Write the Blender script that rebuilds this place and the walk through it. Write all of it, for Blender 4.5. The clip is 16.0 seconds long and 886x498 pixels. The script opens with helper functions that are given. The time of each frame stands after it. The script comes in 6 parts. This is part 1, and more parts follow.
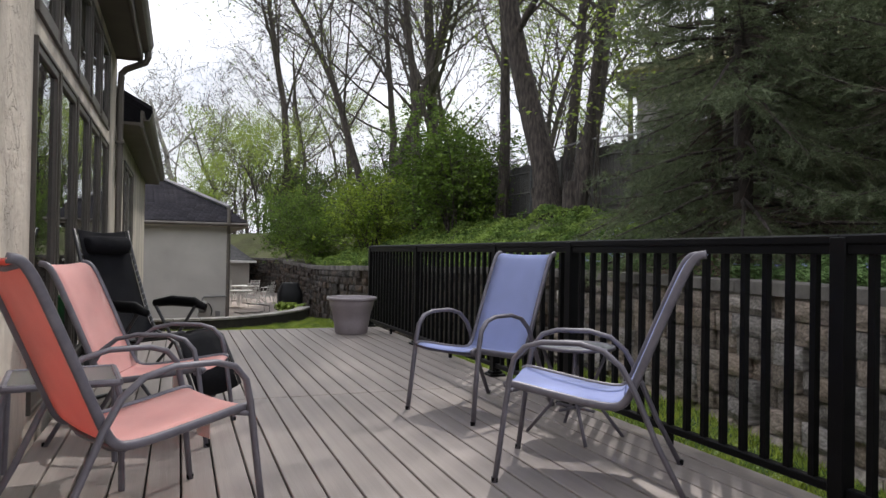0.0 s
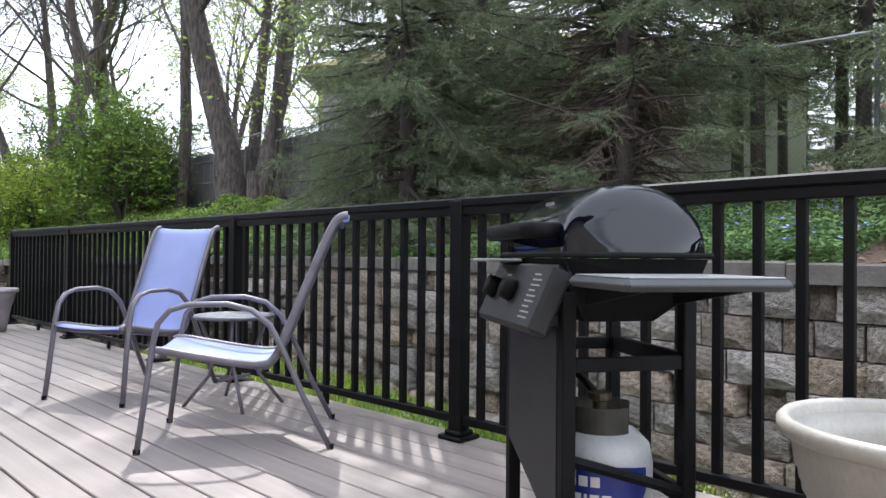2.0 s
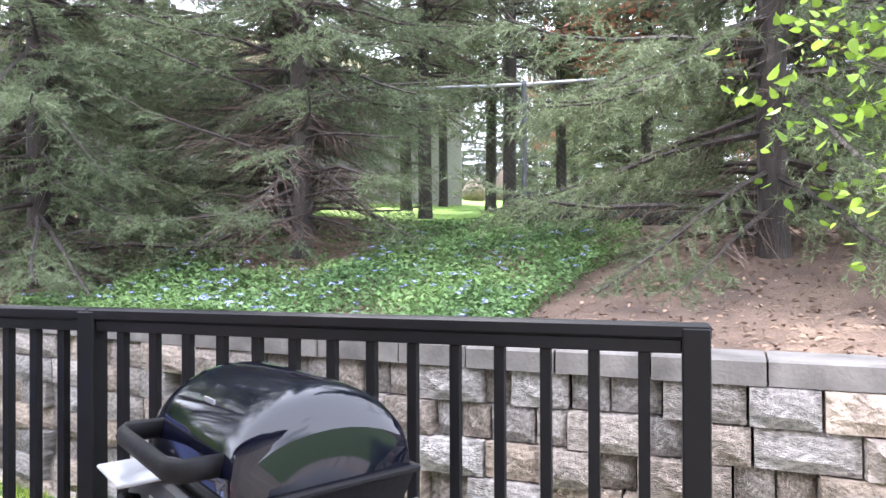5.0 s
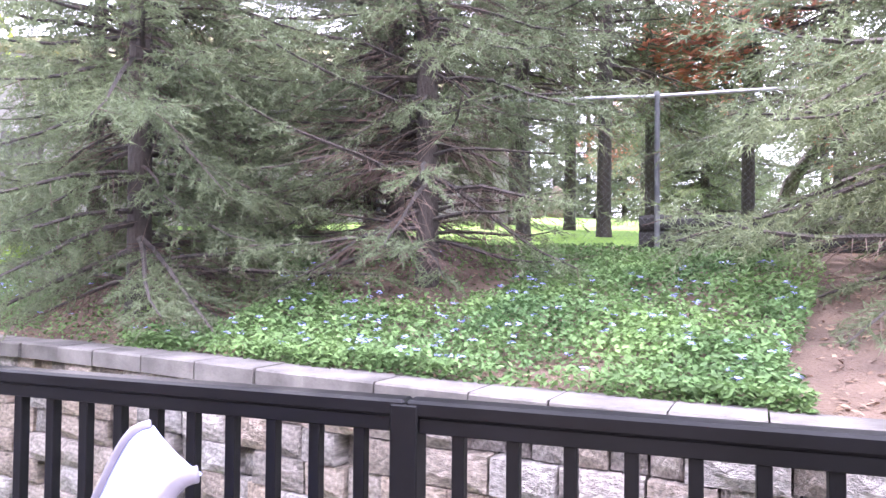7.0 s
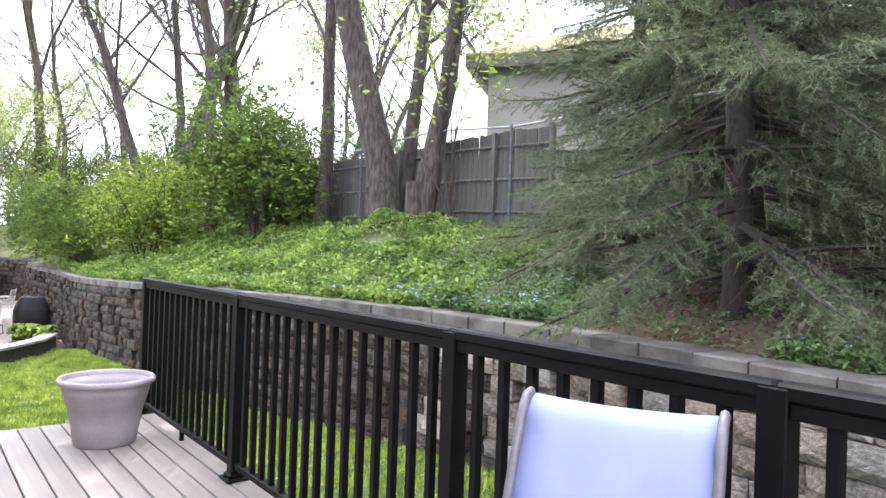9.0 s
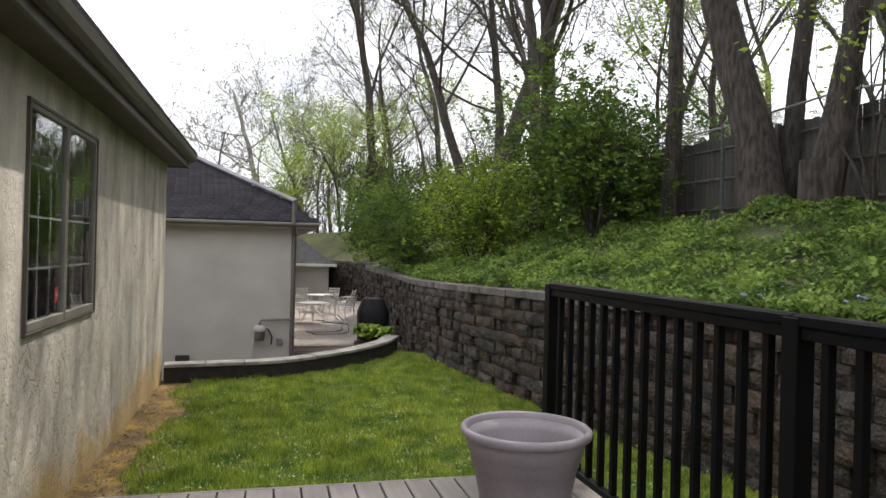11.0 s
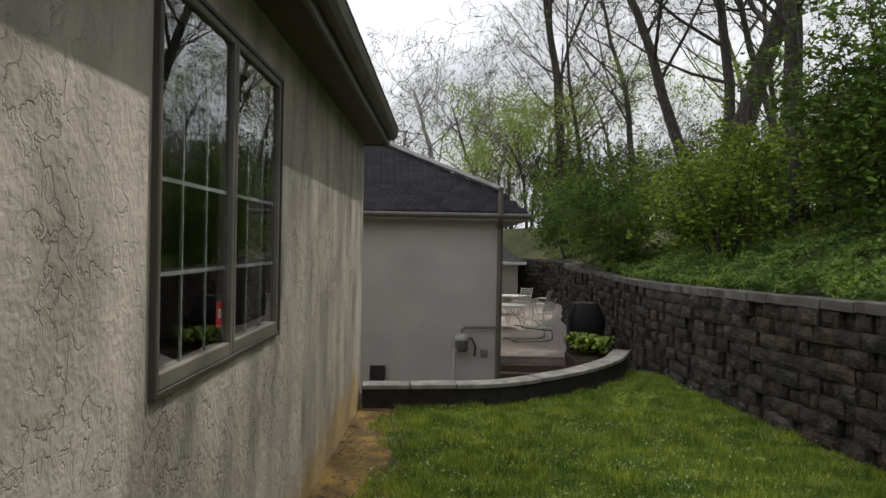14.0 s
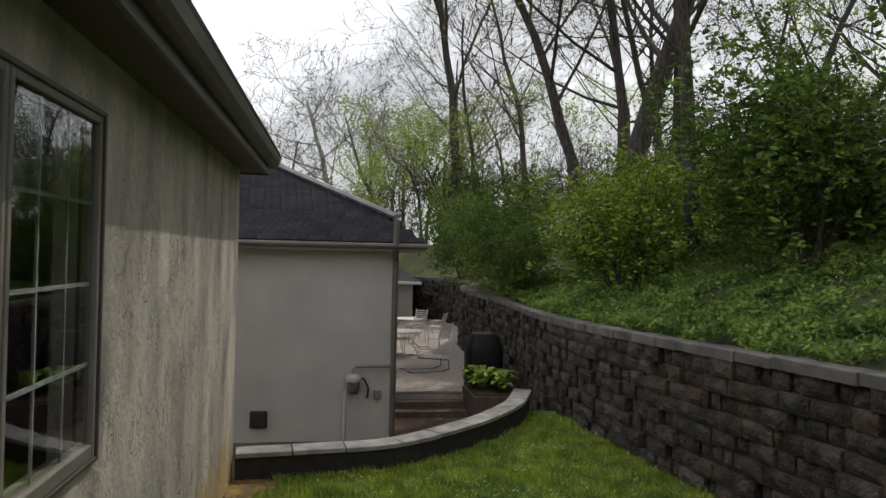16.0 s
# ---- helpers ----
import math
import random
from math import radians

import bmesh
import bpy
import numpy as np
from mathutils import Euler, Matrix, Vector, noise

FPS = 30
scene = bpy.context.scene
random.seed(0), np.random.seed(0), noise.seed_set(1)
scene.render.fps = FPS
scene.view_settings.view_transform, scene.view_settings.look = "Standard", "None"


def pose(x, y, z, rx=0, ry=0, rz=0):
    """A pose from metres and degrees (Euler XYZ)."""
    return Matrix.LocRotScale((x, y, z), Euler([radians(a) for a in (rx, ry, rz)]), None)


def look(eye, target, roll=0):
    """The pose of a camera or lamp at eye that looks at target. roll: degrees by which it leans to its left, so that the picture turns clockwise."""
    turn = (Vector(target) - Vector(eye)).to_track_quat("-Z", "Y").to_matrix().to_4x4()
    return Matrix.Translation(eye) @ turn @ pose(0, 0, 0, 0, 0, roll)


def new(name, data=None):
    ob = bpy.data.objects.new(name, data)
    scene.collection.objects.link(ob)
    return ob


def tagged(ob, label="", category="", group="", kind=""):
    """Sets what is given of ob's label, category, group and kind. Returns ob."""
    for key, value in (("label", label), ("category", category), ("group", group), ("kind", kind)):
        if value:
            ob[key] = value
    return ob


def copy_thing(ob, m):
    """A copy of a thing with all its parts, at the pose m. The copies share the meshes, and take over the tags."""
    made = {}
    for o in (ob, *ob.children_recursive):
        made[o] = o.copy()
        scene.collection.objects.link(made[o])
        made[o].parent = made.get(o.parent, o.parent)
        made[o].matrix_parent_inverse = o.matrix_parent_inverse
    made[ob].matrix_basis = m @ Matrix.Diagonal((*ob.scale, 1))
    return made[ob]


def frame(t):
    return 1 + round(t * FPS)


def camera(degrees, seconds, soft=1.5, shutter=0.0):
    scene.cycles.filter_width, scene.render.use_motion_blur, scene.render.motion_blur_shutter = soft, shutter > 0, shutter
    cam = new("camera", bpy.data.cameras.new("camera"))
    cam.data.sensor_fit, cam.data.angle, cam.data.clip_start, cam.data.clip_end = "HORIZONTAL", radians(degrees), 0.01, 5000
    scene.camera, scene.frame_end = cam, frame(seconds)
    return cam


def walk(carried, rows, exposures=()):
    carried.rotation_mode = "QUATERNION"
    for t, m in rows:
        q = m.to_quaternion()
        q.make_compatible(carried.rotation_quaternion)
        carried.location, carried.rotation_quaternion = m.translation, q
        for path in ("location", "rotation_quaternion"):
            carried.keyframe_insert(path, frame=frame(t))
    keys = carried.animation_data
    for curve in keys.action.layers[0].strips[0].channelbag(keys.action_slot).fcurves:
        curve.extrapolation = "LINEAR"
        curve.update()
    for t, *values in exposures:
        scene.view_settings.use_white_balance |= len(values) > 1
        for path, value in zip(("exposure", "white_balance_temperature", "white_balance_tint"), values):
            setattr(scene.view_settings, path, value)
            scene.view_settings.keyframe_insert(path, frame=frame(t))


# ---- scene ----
cam = camera(65.6, 16.0)

PATH = [
    (0, (-2.638, -9.856, 1.063), (-1.922, -7.989, 1.08), 1.0),
    (0.5, (-2.598, -9.964, 1.046), (-1.813, -8.125, 1.065), 1.2),
    (0.8, (-2.533, -9.953, 0.96), (-1.634, -8.167, 0.991), 1.1),
    (1, (-2.532, -10.007, 0.913), (-1.531, -8.275, 0.94), 0.8),
    (1.5, (-2.51, -10.053, 0.819), (-1.246, -8.503, 0.848), 0.8),
    (2, (-2.501, -10.026, 0.891), (-1.061, -8.639, 0.914), 0.5),
    (2.5, (-2.522, -10.046, 1.056), (-1.003, -8.744, 1.073), 0.1),
    (3, (-2.556, -10.068, 1.143), (-0.988, -8.827, 1.174), 0.4),
    (3.5, (-2.557, -10.09, 1.188), (-0.941, -8.912, 1.214), 0.2),
    (4, (-2.474, -10.09, 1.242), (-0.781, -9.025, 1.257), 0.0),
    (4.2, (-2.382, -10.042, 1.269), (-0.628, -9.08, 1.278), -0.1),
    (6.3, (-1.686, -9.02, 1.503), (0.282, -8.663, 1.542), -0.1),
    (6.5, (-1.642, -8.849, 1.508), (0.318, -8.454, 1.549), 0.1),
    (7, (-1.687, -8.407, 1.525), (0.204, -7.757, 1.576), 0.5),
    (7.5, (-1.743, -7.948, 1.538), (-0.033, -6.912, 1.578), 0.7),
    (8, (-1.725, -7.393, 1.503), (-0.223, -6.072, 1.524), 1.5),
    (8.5, (-1.714, -6.909, 1.484), (-0.383, -5.417, 1.504), 1.8),
    (9, (-1.694, -6.381, 1.459), (-0.46, -4.808, 1.478), 1.9),
    (9.5, (-1.677, -5.804, 1.446), (-0.55, -4.152, 1.459), 1.9),
    (10, (-1.72, -5.249, 1.439), (-0.773, -3.487, 1.444), 2.0),
    (10.2, (-1.721, -4.985, 1.405), (-0.851, -3.184, 1.415), 1.9),
    (12.3, (-1.934, -3.124, 1.352), (-1.92, -1.124, 1.335), 1.1),
    (12.5, (-1.974, -2.936, 1.364), (-1.968, -0.936, 1.352), 1.2),
    (13, (-2.127, -2.35, 1.329), (-2.135, -0.35, 1.309), 1.1),
    (13.5, (-2.229, -1.876, 1.336), (-2.249, 0.124, 1.319), 1.2),
    (14, (-2.311, -1.386, 1.297), (-2.318, 0.614, 1.284), 1.1),
    (14.5, (-2.333, -0.959, 1.37), (-2.322, 1.041, 1.367), 1.2),
    (15, (-2.336, -0.68, 1.475), (-2.187, 1.315, 1.484), 1.2),
    (15.5, (-2.281, -0.484, 1.588), (-2.003, 1.497, 1.602), 1.0),
    (16, (-2.266, -0.397, 1.705), (-1.967, 1.58, 1.728), 1.3),
]
EXPOSURES = [(0, -0.32, 6300, 13), (1.0, -0.42, 6300, 13), (1.5, -0.12, 6100, 12), (2.0, 0.78, 5900, 12), (2.5, 1.38, 5900, 13), (3.5, 1.78, 5900, 14), (4.2, 1.88, 5900, 15), (6.3, 2.53, 5650, 25), (7.0, 2.63, 5750, 33), (7.5, 2.73, 5450, 42), (8.0, 2.43, 5350, 40), (8.5, 1.98, 5700, 26), (9.5, 1.08, 6200, 14), (10.2, 0.58, 6500, 13), (12.3, -0.82, 6500, 11), (16, -0.89, 6500, 10)]
walk(cam, [(t, look(e, g, r)) for t, e, g, r in PATH], EXPOSURES)

# ---- light ----
SUN = Vector((0.36, 0.42, 0.83)).normalized()
elev, azim = math.asin(SUN.z), math.atan2(SUN.x, SUN.y)
world = bpy.data.worlds.new("sky_world")
scene.world = world
world.use_nodes = True
wn, wl = world.node_tree.nodes, world.node_tree.links
wn.clear()
w_out, w_bg = wn.new("ShaderNodeOutputWorld"), wn.new("ShaderNodeBackground")
w_sky = wn.new("ShaderNodeTexSky")
w_sky.sky_type, w_sky.sun_disc, w_sky.sun_elevation, w_sky.sun_rotation = "NISHITA", False, elev, azim
w_sky.air_density, w_sky.dust_density = 1.0, 3.0
w_tc, w_noise, w_ramp, w_mix = (wn.new("ShaderNodeTexCoord"), wn.new("ShaderNodeTexNoise"), wn.new("ShaderNodeValToRGB"), wn.new("ShaderNodeMix"))
w_mix.data_type = "RGBA"
w_noise.inputs["Scale"].default_value, w_noise.inputs["Detail"].default_value = 2.2, 5
w_ramp.color_ramp.elements[0].position, w_ramp.color_ramp.elements[1].position = 0.24, 0.42
w_mix.inputs["B"].default_value = (23.5, 24.0, 25.0, 1)
wl.new(w_tc.outputs["Generated"], w_noise.inputs["Vector"])
wl.new(w_noise.outputs["Fac"], w_ramp.inputs["Fac"])
wl.new(w_ramp.outputs["Color"], w_mix.inputs["Factor"])
wl.new(w_sky.outputs["Color"], w_mix.inputs["A"])
wl.new(w_mix.outputs["Result"], w_bg.inputs["Color"])
w_bg.inputs["Strength"].default_value = 0.085
wl.new(w_bg.outputs["Background"], w_out.inputs["Surface"])
sun = new("sun", bpy.data.lights.new("sun", "SUN"))
sun.data.energy, sun.data.angle, sun.data.color = 5.0, radians(0.6), (1.0, 0.94, 0.85)
sun.matrix_world = look(SUN * 60, (0, 0, 0))

# ---- materials ----


def mat(name, c1, c2=None, rough=0.6, metal=0.0, scale=4.0, bump=0.15, bscale=60.0, rand=0.0, spec=0.5, island=0.0, coat=0.0, stretch=(1, 1, 1), dist=0.01, trans=0.0, sat=False):
    m = bpy.data.materials.new(name)
    m.use_nodes = True
    n, l = m.node_tree.nodes, m.node_tree.links
    b = n["Principled BSDF"]
    c2 = c2 or tuple(0.7 * v for v in c1)
    tc, mp = n.new("ShaderNodeTexCoord"), n.new("ShaderNodeMapping")
    mp.inputs["Scale"].default_value = stretch
    l.new(tc.outputs["Object"], mp.inputs["Vector"])
    big, fine = n.new("ShaderNodeTexNoise"), n.new("ShaderNodeTexNoise")
    for node, s, d in ((big, scale, 5), (fine, bscale, 5)):
        node.inputs["Scale"].default_value, node.inputs["Detail"].default_value = s, d
        l.new(mp.outputs["Vector"], node.inputs["Vector"])
    ramp = n.new("ShaderNodeValToRGB")
    ramp.color_ramp.elements[0].position, ramp.color_ramp.elements[1].position = 0.32, 0.68
    ramp.color_ramp.elements[0].color, ramp.color_ramp.elements[1].color = (*c2, 1), (*c1, 1)
    l.new(big.outputs["Fac"], ramp.inputs["Fac"])
    hsv = n.new("ShaderNodeHueSaturation")
    l.new(ramp.outputs["Color"], hsv.inputs["Color"])
    val = n.new("ShaderNodeMath")
    val.operation = "MULTIPLY_ADD"
    val.inputs[1].default_value, val.inputs[2].default_value = 0.3, 0.85
    l.new(fine.outputs["Fac"], val.inputs[0])
    last = val.outputs[0]
    for amount, node, out in ((rand, "ShaderNodeObjectInfo", "Random"), (island, "ShaderNodeNewGeometry", "Random Per Island")):
        if amount:
            src, ma = n.new(node), n.new("ShaderNodeMath")
            ma.operation = "MULTIPLY_ADD"
            ma.inputs[1].default_value = 2 * amount
            l.new(src.outputs[out], ma.inputs[0])
            sub = n.new("ShaderNodeMath")
            sub.operation = "SUBTRACT"
            sub.inputs[1].default_value = amount
            l.new(last, sub.inputs[0])
            l.new(sub.outputs[0], ma.inputs[2])
            last = ma.outputs[0]
            if sat:  # pinkish and greyish pieces side by side
                mu, fr, ms = n.new("ShaderNodeMath"), n.new("ShaderNodeMath"), n.new("ShaderNodeMath")
                mu.operation, fr.operation, ms.operation = "MULTIPLY", "FRACT", "MULTIPLY_ADD"
                mu.inputs[1].default_value, ms.inputs[1].default_value, ms.inputs[2].default_value = 7.3, 0.8, 0.5
                l.new(src.outputs[out], mu.inputs[0])
                l.new(mu.outputs[0], fr.inputs[0])
                l.new(fr.outputs[0], ms.inputs[0])
                l.new(ms.outputs[0], hsv.inputs["Saturation"])
    l.new(last, hsv.inputs["Value"])
    l.new(hsv.outputs["Color"], b.inputs["Base Color"])
    b.inputs["Roughness"].default_value, b.inputs["Metallic"].default_value = rough, metal
    b.inputs["Specular IOR Level"].default_value, b.inputs["Coat Weight"].default_value = spec, coat
    if bump:
        bp = n.new("ShaderNodeBump")
        bp.inputs["Strength"].default_value, bp.inputs["Distance"].default_value = bump, dist
        l.new(fine.outputs["Fac"], bp.inputs["Height"])
        l.new(bp.outputs["Normal"], b.inputs["Normal"])
    if trans:
        tr, mx, o = n.new("ShaderNodeBsdfTranslucent"), n.new("ShaderNodeMixShader"), n["Material Output"]
        mx.inputs[0].default_value = trans
        l.new(hsv.outputs["Color"], tr.inputs["Color"])
        l.new(b.outputs[0], mx.inputs[1])
        l.new(tr.outputs[0], mx.inputs[2])
        l.new(mx.outputs[0], o.inputs["Surface"])
    return m


M_BOARD = mat("composite_board", (0.275, 0.24, 0.22), (0.205, 0.178, 0.165), 0.55, scale=3, bump=0.25, bscale=40, rand=0.07, stretch=(6, 0.5, 6), dist=0.004)
M_DARK = mat("dark_gap", (0.03, 0.028, 0.025), rough=0.9)
M_RAIL = mat("black_rail_paint", (0.004, 0.004, 0.005), (0.0025, 0.0025, 0.003), 0.5, scale=6, bump=0.03, spec=0.16)
M_BLOCK = mat("split_face_block", (0.44, 0.368, 0.308), (0.17, 0.143, 0.12), 0.95, scale=9, bump=1.0, bscale=26, rand=0.28, dist=0.045, sat=True)
M_BLOCKN = mat("split_face_block_near", (0.44, 0.368, 0.308), (0.17, 0.143, 0.12), 0.95, scale=9, bump=1.0, bscale=26, island=0.28, dist=0.045, sat=True)
# Far blocks: weathering and the wall's shade both put into a darker colour.
M_BLOCKS = mat("weathered_shade_block", (0.085, 0.063, 0.049), (0.018, 0.014, 0.0115), 0.95, scale=5, bump=1.0, bscale=26, island=0.30, dist=0.045, sat=True)
M_CAP = mat("wall_cap_stone", (0.165, 0.15, 0.136), (0.06, 0.054, 0.049), 0.9, scale=3, bump=0.5, bscale=45, rand=0.1, dist=0.01)
M_EDGECAP = mat("edging_cap_stone", (0.34, 0.32, 0.295), (0.19, 0.178, 0.165), 0.9, scale=4, bump=0.4, bscale=45, rand=0.08)
M_DIRT = mat("soil_and_needles", (0.145, 0.096, 0.066), (0.058, 0.037, 0.027), 1.0, scale=1.6, bump=0.9, bscale=45, dist=0.03)
M_LAWN = mat("lawn_soil", (0.075, 0.13, 0.025), (0.05, 0.085, 0.02), 1.0, scale=2, bump=0.8, bscale=60, dist=0.03)
M_GRASS = mat("grass_blade", (0.42, 0.49, 0.065), (0.12, 0.21, 0.028), 0.6, scale=3.2, bump=0, island=0.42, trans=0.35)
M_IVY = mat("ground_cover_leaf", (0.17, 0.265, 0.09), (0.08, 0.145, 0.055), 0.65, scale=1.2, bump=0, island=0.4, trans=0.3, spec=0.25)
# Far cover: sunlight put into a brighter, yellower leaf colour.
M_IVY2 = mat("sun_tinted_cover_leaf", (0.27, 0.37, 0.08), (0.075, 0.14, 0.035), 0.65, scale=1.8, bump=0, island=0.4, trans=0.35, spec=0.25)
M_FLOWER = mat("blue_flower", (0.36, 0.38, 0.85), rough=0.6, bump=0)
M_SHRUB = mat("shrub_leaf", (0.28, 0.37, 0.036), (0.095, 0.165, 0.015), 0.6, scale=1.0, bump=0, island=0.45, trans=0.22, spec=0.3)
M_SHRUBD = mat("dark_shrub_leaf", (0.15, 0.235, 0.026), (0.045, 0.09, 0.01), 0.6, scale=1.0, bump=0, island=0.45, trans=0.18, spec=0.3)
M_YOUNG = mat("young_leaf", (0.34, 0.42, 0.07), (0.22, 0.32, 0.05), 0.5, scale=1.0, bump=0, island=0.3, trans=0.45)
M_RUST = mat("rust_leaf", (0.42, 0.15, 0.08), (0.28, 0.10, 0.06), 0.5, scale=1.0, bump=0, island=0.3, trans=0.4)
M_NEEDLE = mat("conifer_needle", (0.165, 0.195, 0.10), (0.09, 0.115, 0.06), 0.6, scale=0.7, bump=0, island=0.35, trans=0.4)
M_DRYTWIG = mat("dry_twig", (0.12, 0.08, 0.062), (0.07, 0.05, 0.04), 0.9, scale=3, bump=0.3)
M_BARK = mat("grey_bark", (0.095, 0.077, 0.067), (0.022, 0.018, 0.016), 0.95, scale=11, bump=1.0, bscale=22, stretch=(1.6, 1.6, 0.3), dist=0.05)
M_BARKP = mat("conifer_bark", (0.065, 0.052, 0.045), (0.032, 0.027, 0.024), 0.95, scale=5, bump=0.9, bscale=28, stretch=(1.5, 1.5, 0.5), dist=0.04)
M_PALE = mat("pale_bark", (0.40, 0.385, 0.36), (0.20, 0.19, 0.17), 0.85, scale=1.5, bump=0.3, bscale=20)
M_ROOF = mat("dark_shingle", (0.034, 0.032, 0.038), (0.016, 0.015, 0.019), 0.95, scale=6, bump=0.6, bscale=120, rand=0.2, spec=0.12)
M_MOSS = mat("mossy_shingle", (0.24, 0.22, 0.06), (0.12, 0.11, 0.07), 0.95, scale=1.2, bump=0.6, bscale=50)
M_TRIM = mat("brown_grey_trim", (0.125, 0.108, 0.092), (0.095, 0.082, 0.072), 0.5, scale=3, bump=0.08)
M_SOFFIT = mat("soffit_paint", (0.105, 0.092, 0.075), (0.08, 0.07, 0.058), 0.7, scale=3, bump=0.1)
M_FRAME = mat("window_frame_paint", (0.085, 0.073, 0.062), (0.065, 0.056, 0.048), 0.45, scale=5, bump=0.06)
M_SASH = mat("window_sash_paint", (0.22, 0.20, 0.175), (0.17, 0.153, 0.133), 0.5, scale=5, bump=0.06)
M_MUNTIN = mat("white_muntin", (0.36, 0.38, 0.37), rough=0.5, bump=0)
# Near black, so the dimness indoors is put into the colour.
M_INSIDE = mat("room_gloom_colour", (0.02, 0.019, 0.018), rough=0.9)
M_GSTUCCO = mat("smooth_grey_stucco", (0.45, 0.43, 0.395), (0.37, 0.35, 0.32), 0.95, scale=1.2, bump=0.5, bscale=70, dist=0.006)
M_NSTUCCO = mat("neighbour_siding", (0.36, 0.34, 0.32), (0.30, 0.285, 0.27), 0.95, scale=1.0, bump=0.3, bscale=40)
M_METAL = mat("galvanised_steel", (0.42, 0.42, 0.43), (0.30, 0.30, 0.31), 0.45, 0.8, scale=8, bump=0.1)
M_FENCE = mat("weathered_fence_wood", (0.125, 0.117, 0.105), (0.05, 0.048, 0.043), 0.95, scale=3, bump=0.6, bscale=30, rand=0.15, stretch=(4, 4, 0.5))
M_PATIO = mat("patio_brick", (0.42, 0.37, 0.335), (0.31, 0.26, 0.235), 0.95, scale=9, bump=0.4, bscale=30)
M_BRICK = mat("step_brick", (0.15, 0.11, 0.093), (0.085, 0.063, 0.054), 0.95, scale=9, bump=0.4, bscale=40, rand=0.12)


def stucco(name):
    """Coarse hand-trowelled plaster with vertical weathering and algae stains near the foot."""
    m = mat(name, (0.66, 0.60, 0.515), (0.33, 0.30, 0.258), 0.97, scale=2.1, bump=0, bscale=22, stretch=(1, 1.25, 0.42))
    n, l = m.node_tree.nodes, m.node_tree.links
    b = n["Principled BSDF"]
    tc = n.new("ShaderNodeTexCoord")
    mp = n.new("ShaderNodeMapping")
    mp.inputs["Scale"].default_value = (1, 1.0, 0.85)
    l.new(tc.outputs["Object"], mp.inputs["Vector"])
    n1, n2, patch = n.new("ShaderNodeTexNoise"), n.new("ShaderNodeTexNoise"), n.new("ShaderNodeTexNoise")
    n1.inputs["Scale"].default_value, n1.inputs["Detail"].default_value, n1.inputs["Distortion"].default_value = 9, 9, 0.15
    n2.inputs["Scale"].default_value, n2.inputs["Detail"].default_value = 42, 6
    patch.inputs["Scale"].default_value, patch.inputs["Detail"].default_value = 2.6, 3
    for node in (n1, n2, patch):
        l.new(mp.outputs["Vector"], node.inputs["Vector"])
    # thin torn trowel lines in patches, over broad smooth strokes
    off, line_at, rp, pm = n.new("ShaderNodeMath"), n.new("ShaderNodeMath"), n.new("ShaderNodeValToRGB"), n.new("ShaderNodeValToRGB")
    off.operation, line_at.operation = "SUBTRACT", "ABSOLUTE"
    off.inputs[1].default_value = 0.5
    l.new(n1.outputs["Fac"], off.inputs[0])
    l.new(off.outputs[0], line_at.inputs[0])
    e = rp.color_ramp.elements
    e[0].position, e[1].position = 0.006, 0.022
    e[0].color, e[1].color = (1, 1, 1, 1), (0, 0, 0, 1)
    pm.color_ramp.elements[0].position, pm.color_ramp.elements[1].position = 0.47, 0.58
    l.new(line_at.outputs[0], rp.inputs["Fac"])
    l.new(patch.outputs["Fac"], pm.inputs["Fac"])
    gouge = n.new("ShaderNodeMath")
    gouge.operation = "MULTIPLY"
    l.new(rp.outputs["Color"], gouge.inputs[0])
    l.new(pm.outputs["Color"], gouge.inputs[1])
    a1 = n.new("ShaderNodeMath")
    a1.operation = "MULTIPLY_ADD"
    a1.inputs[1].default_value = 0.4
    l.new(n2.outputs["Fac"], a1.inputs[0])
    l.new(n1.outputs["Fac"], a1.inputs[2])
    a2 = n.new("ShaderNodeMath")
    a2.operation = "MULTIPLY_ADD"
    a2.inputs[1].default_value = -0.45
    l.new(gouge.outputs[0], a2.inputs[0])
    l.new(a1.outputs[0], a2.inputs[2])
    bp = n.new("ShaderNodeBump")
    bp.inputs["Strength"].default_value, bp.inputs["Distance"].default_value = 0.9, 0.02
    l.new(a2.outputs[0], bp.inputs["Height"])
    l.new(bp.outputs["Normal"], b.inputs["Normal"])
    # algae stain, ragged, low on the wall
    sep, st, ad, rm, mx = (n.new("ShaderNodeSeparateXYZ"), n.new("ShaderNodeTexNoise"), n.new("ShaderNodeMath"), n.new("ShaderNodeValToRGB"), n.new("ShaderNodeMix"))
    mx.data_type = "RGBA"
    st.inputs["Scale"].default_value, st.inputs["Detail"].default_value = 2.2, 6
    l.new(mp.outputs["Vector"], st.inputs["Vector"])
    l.new(tc.outputs["Object"], sep.inputs[0])
    ad.operation = "MULTIPLY_ADD"
    ad.inputs[1].default_value = -0.75
    l.new(sep.outputs["Z"], ad.inputs[0])
    l.new(st.outputs["Fac"], ad.inputs[2])
    rm.color_ramp.elements[0].position, rm.color_ramp.elements[1].position = 0.70, 1.0
    l.new(ad.outputs[0], rm.inputs["Fac"])
    old = b.inputs["Base Color"].links[0].from_socket
    mx.inputs["B"].default_value = (0.42, 0.27, 0.075, 1)
    mu = n.new("ShaderNodeMath")
    mu.operation = "MULTIPLY"
    mu.inputs[1].default_value = 0.75
    l.new(rm.outputs["Color"], mu.inputs[0])
    l.new(mu.outputs[0], mx.inputs["Factor"])
    l.new(old, mx.inputs["A"])
    l.new(mx.outputs["Result"], b.inputs["Base Color"])
    return m


M_STUCCO = stucco("trowelled_stucco")


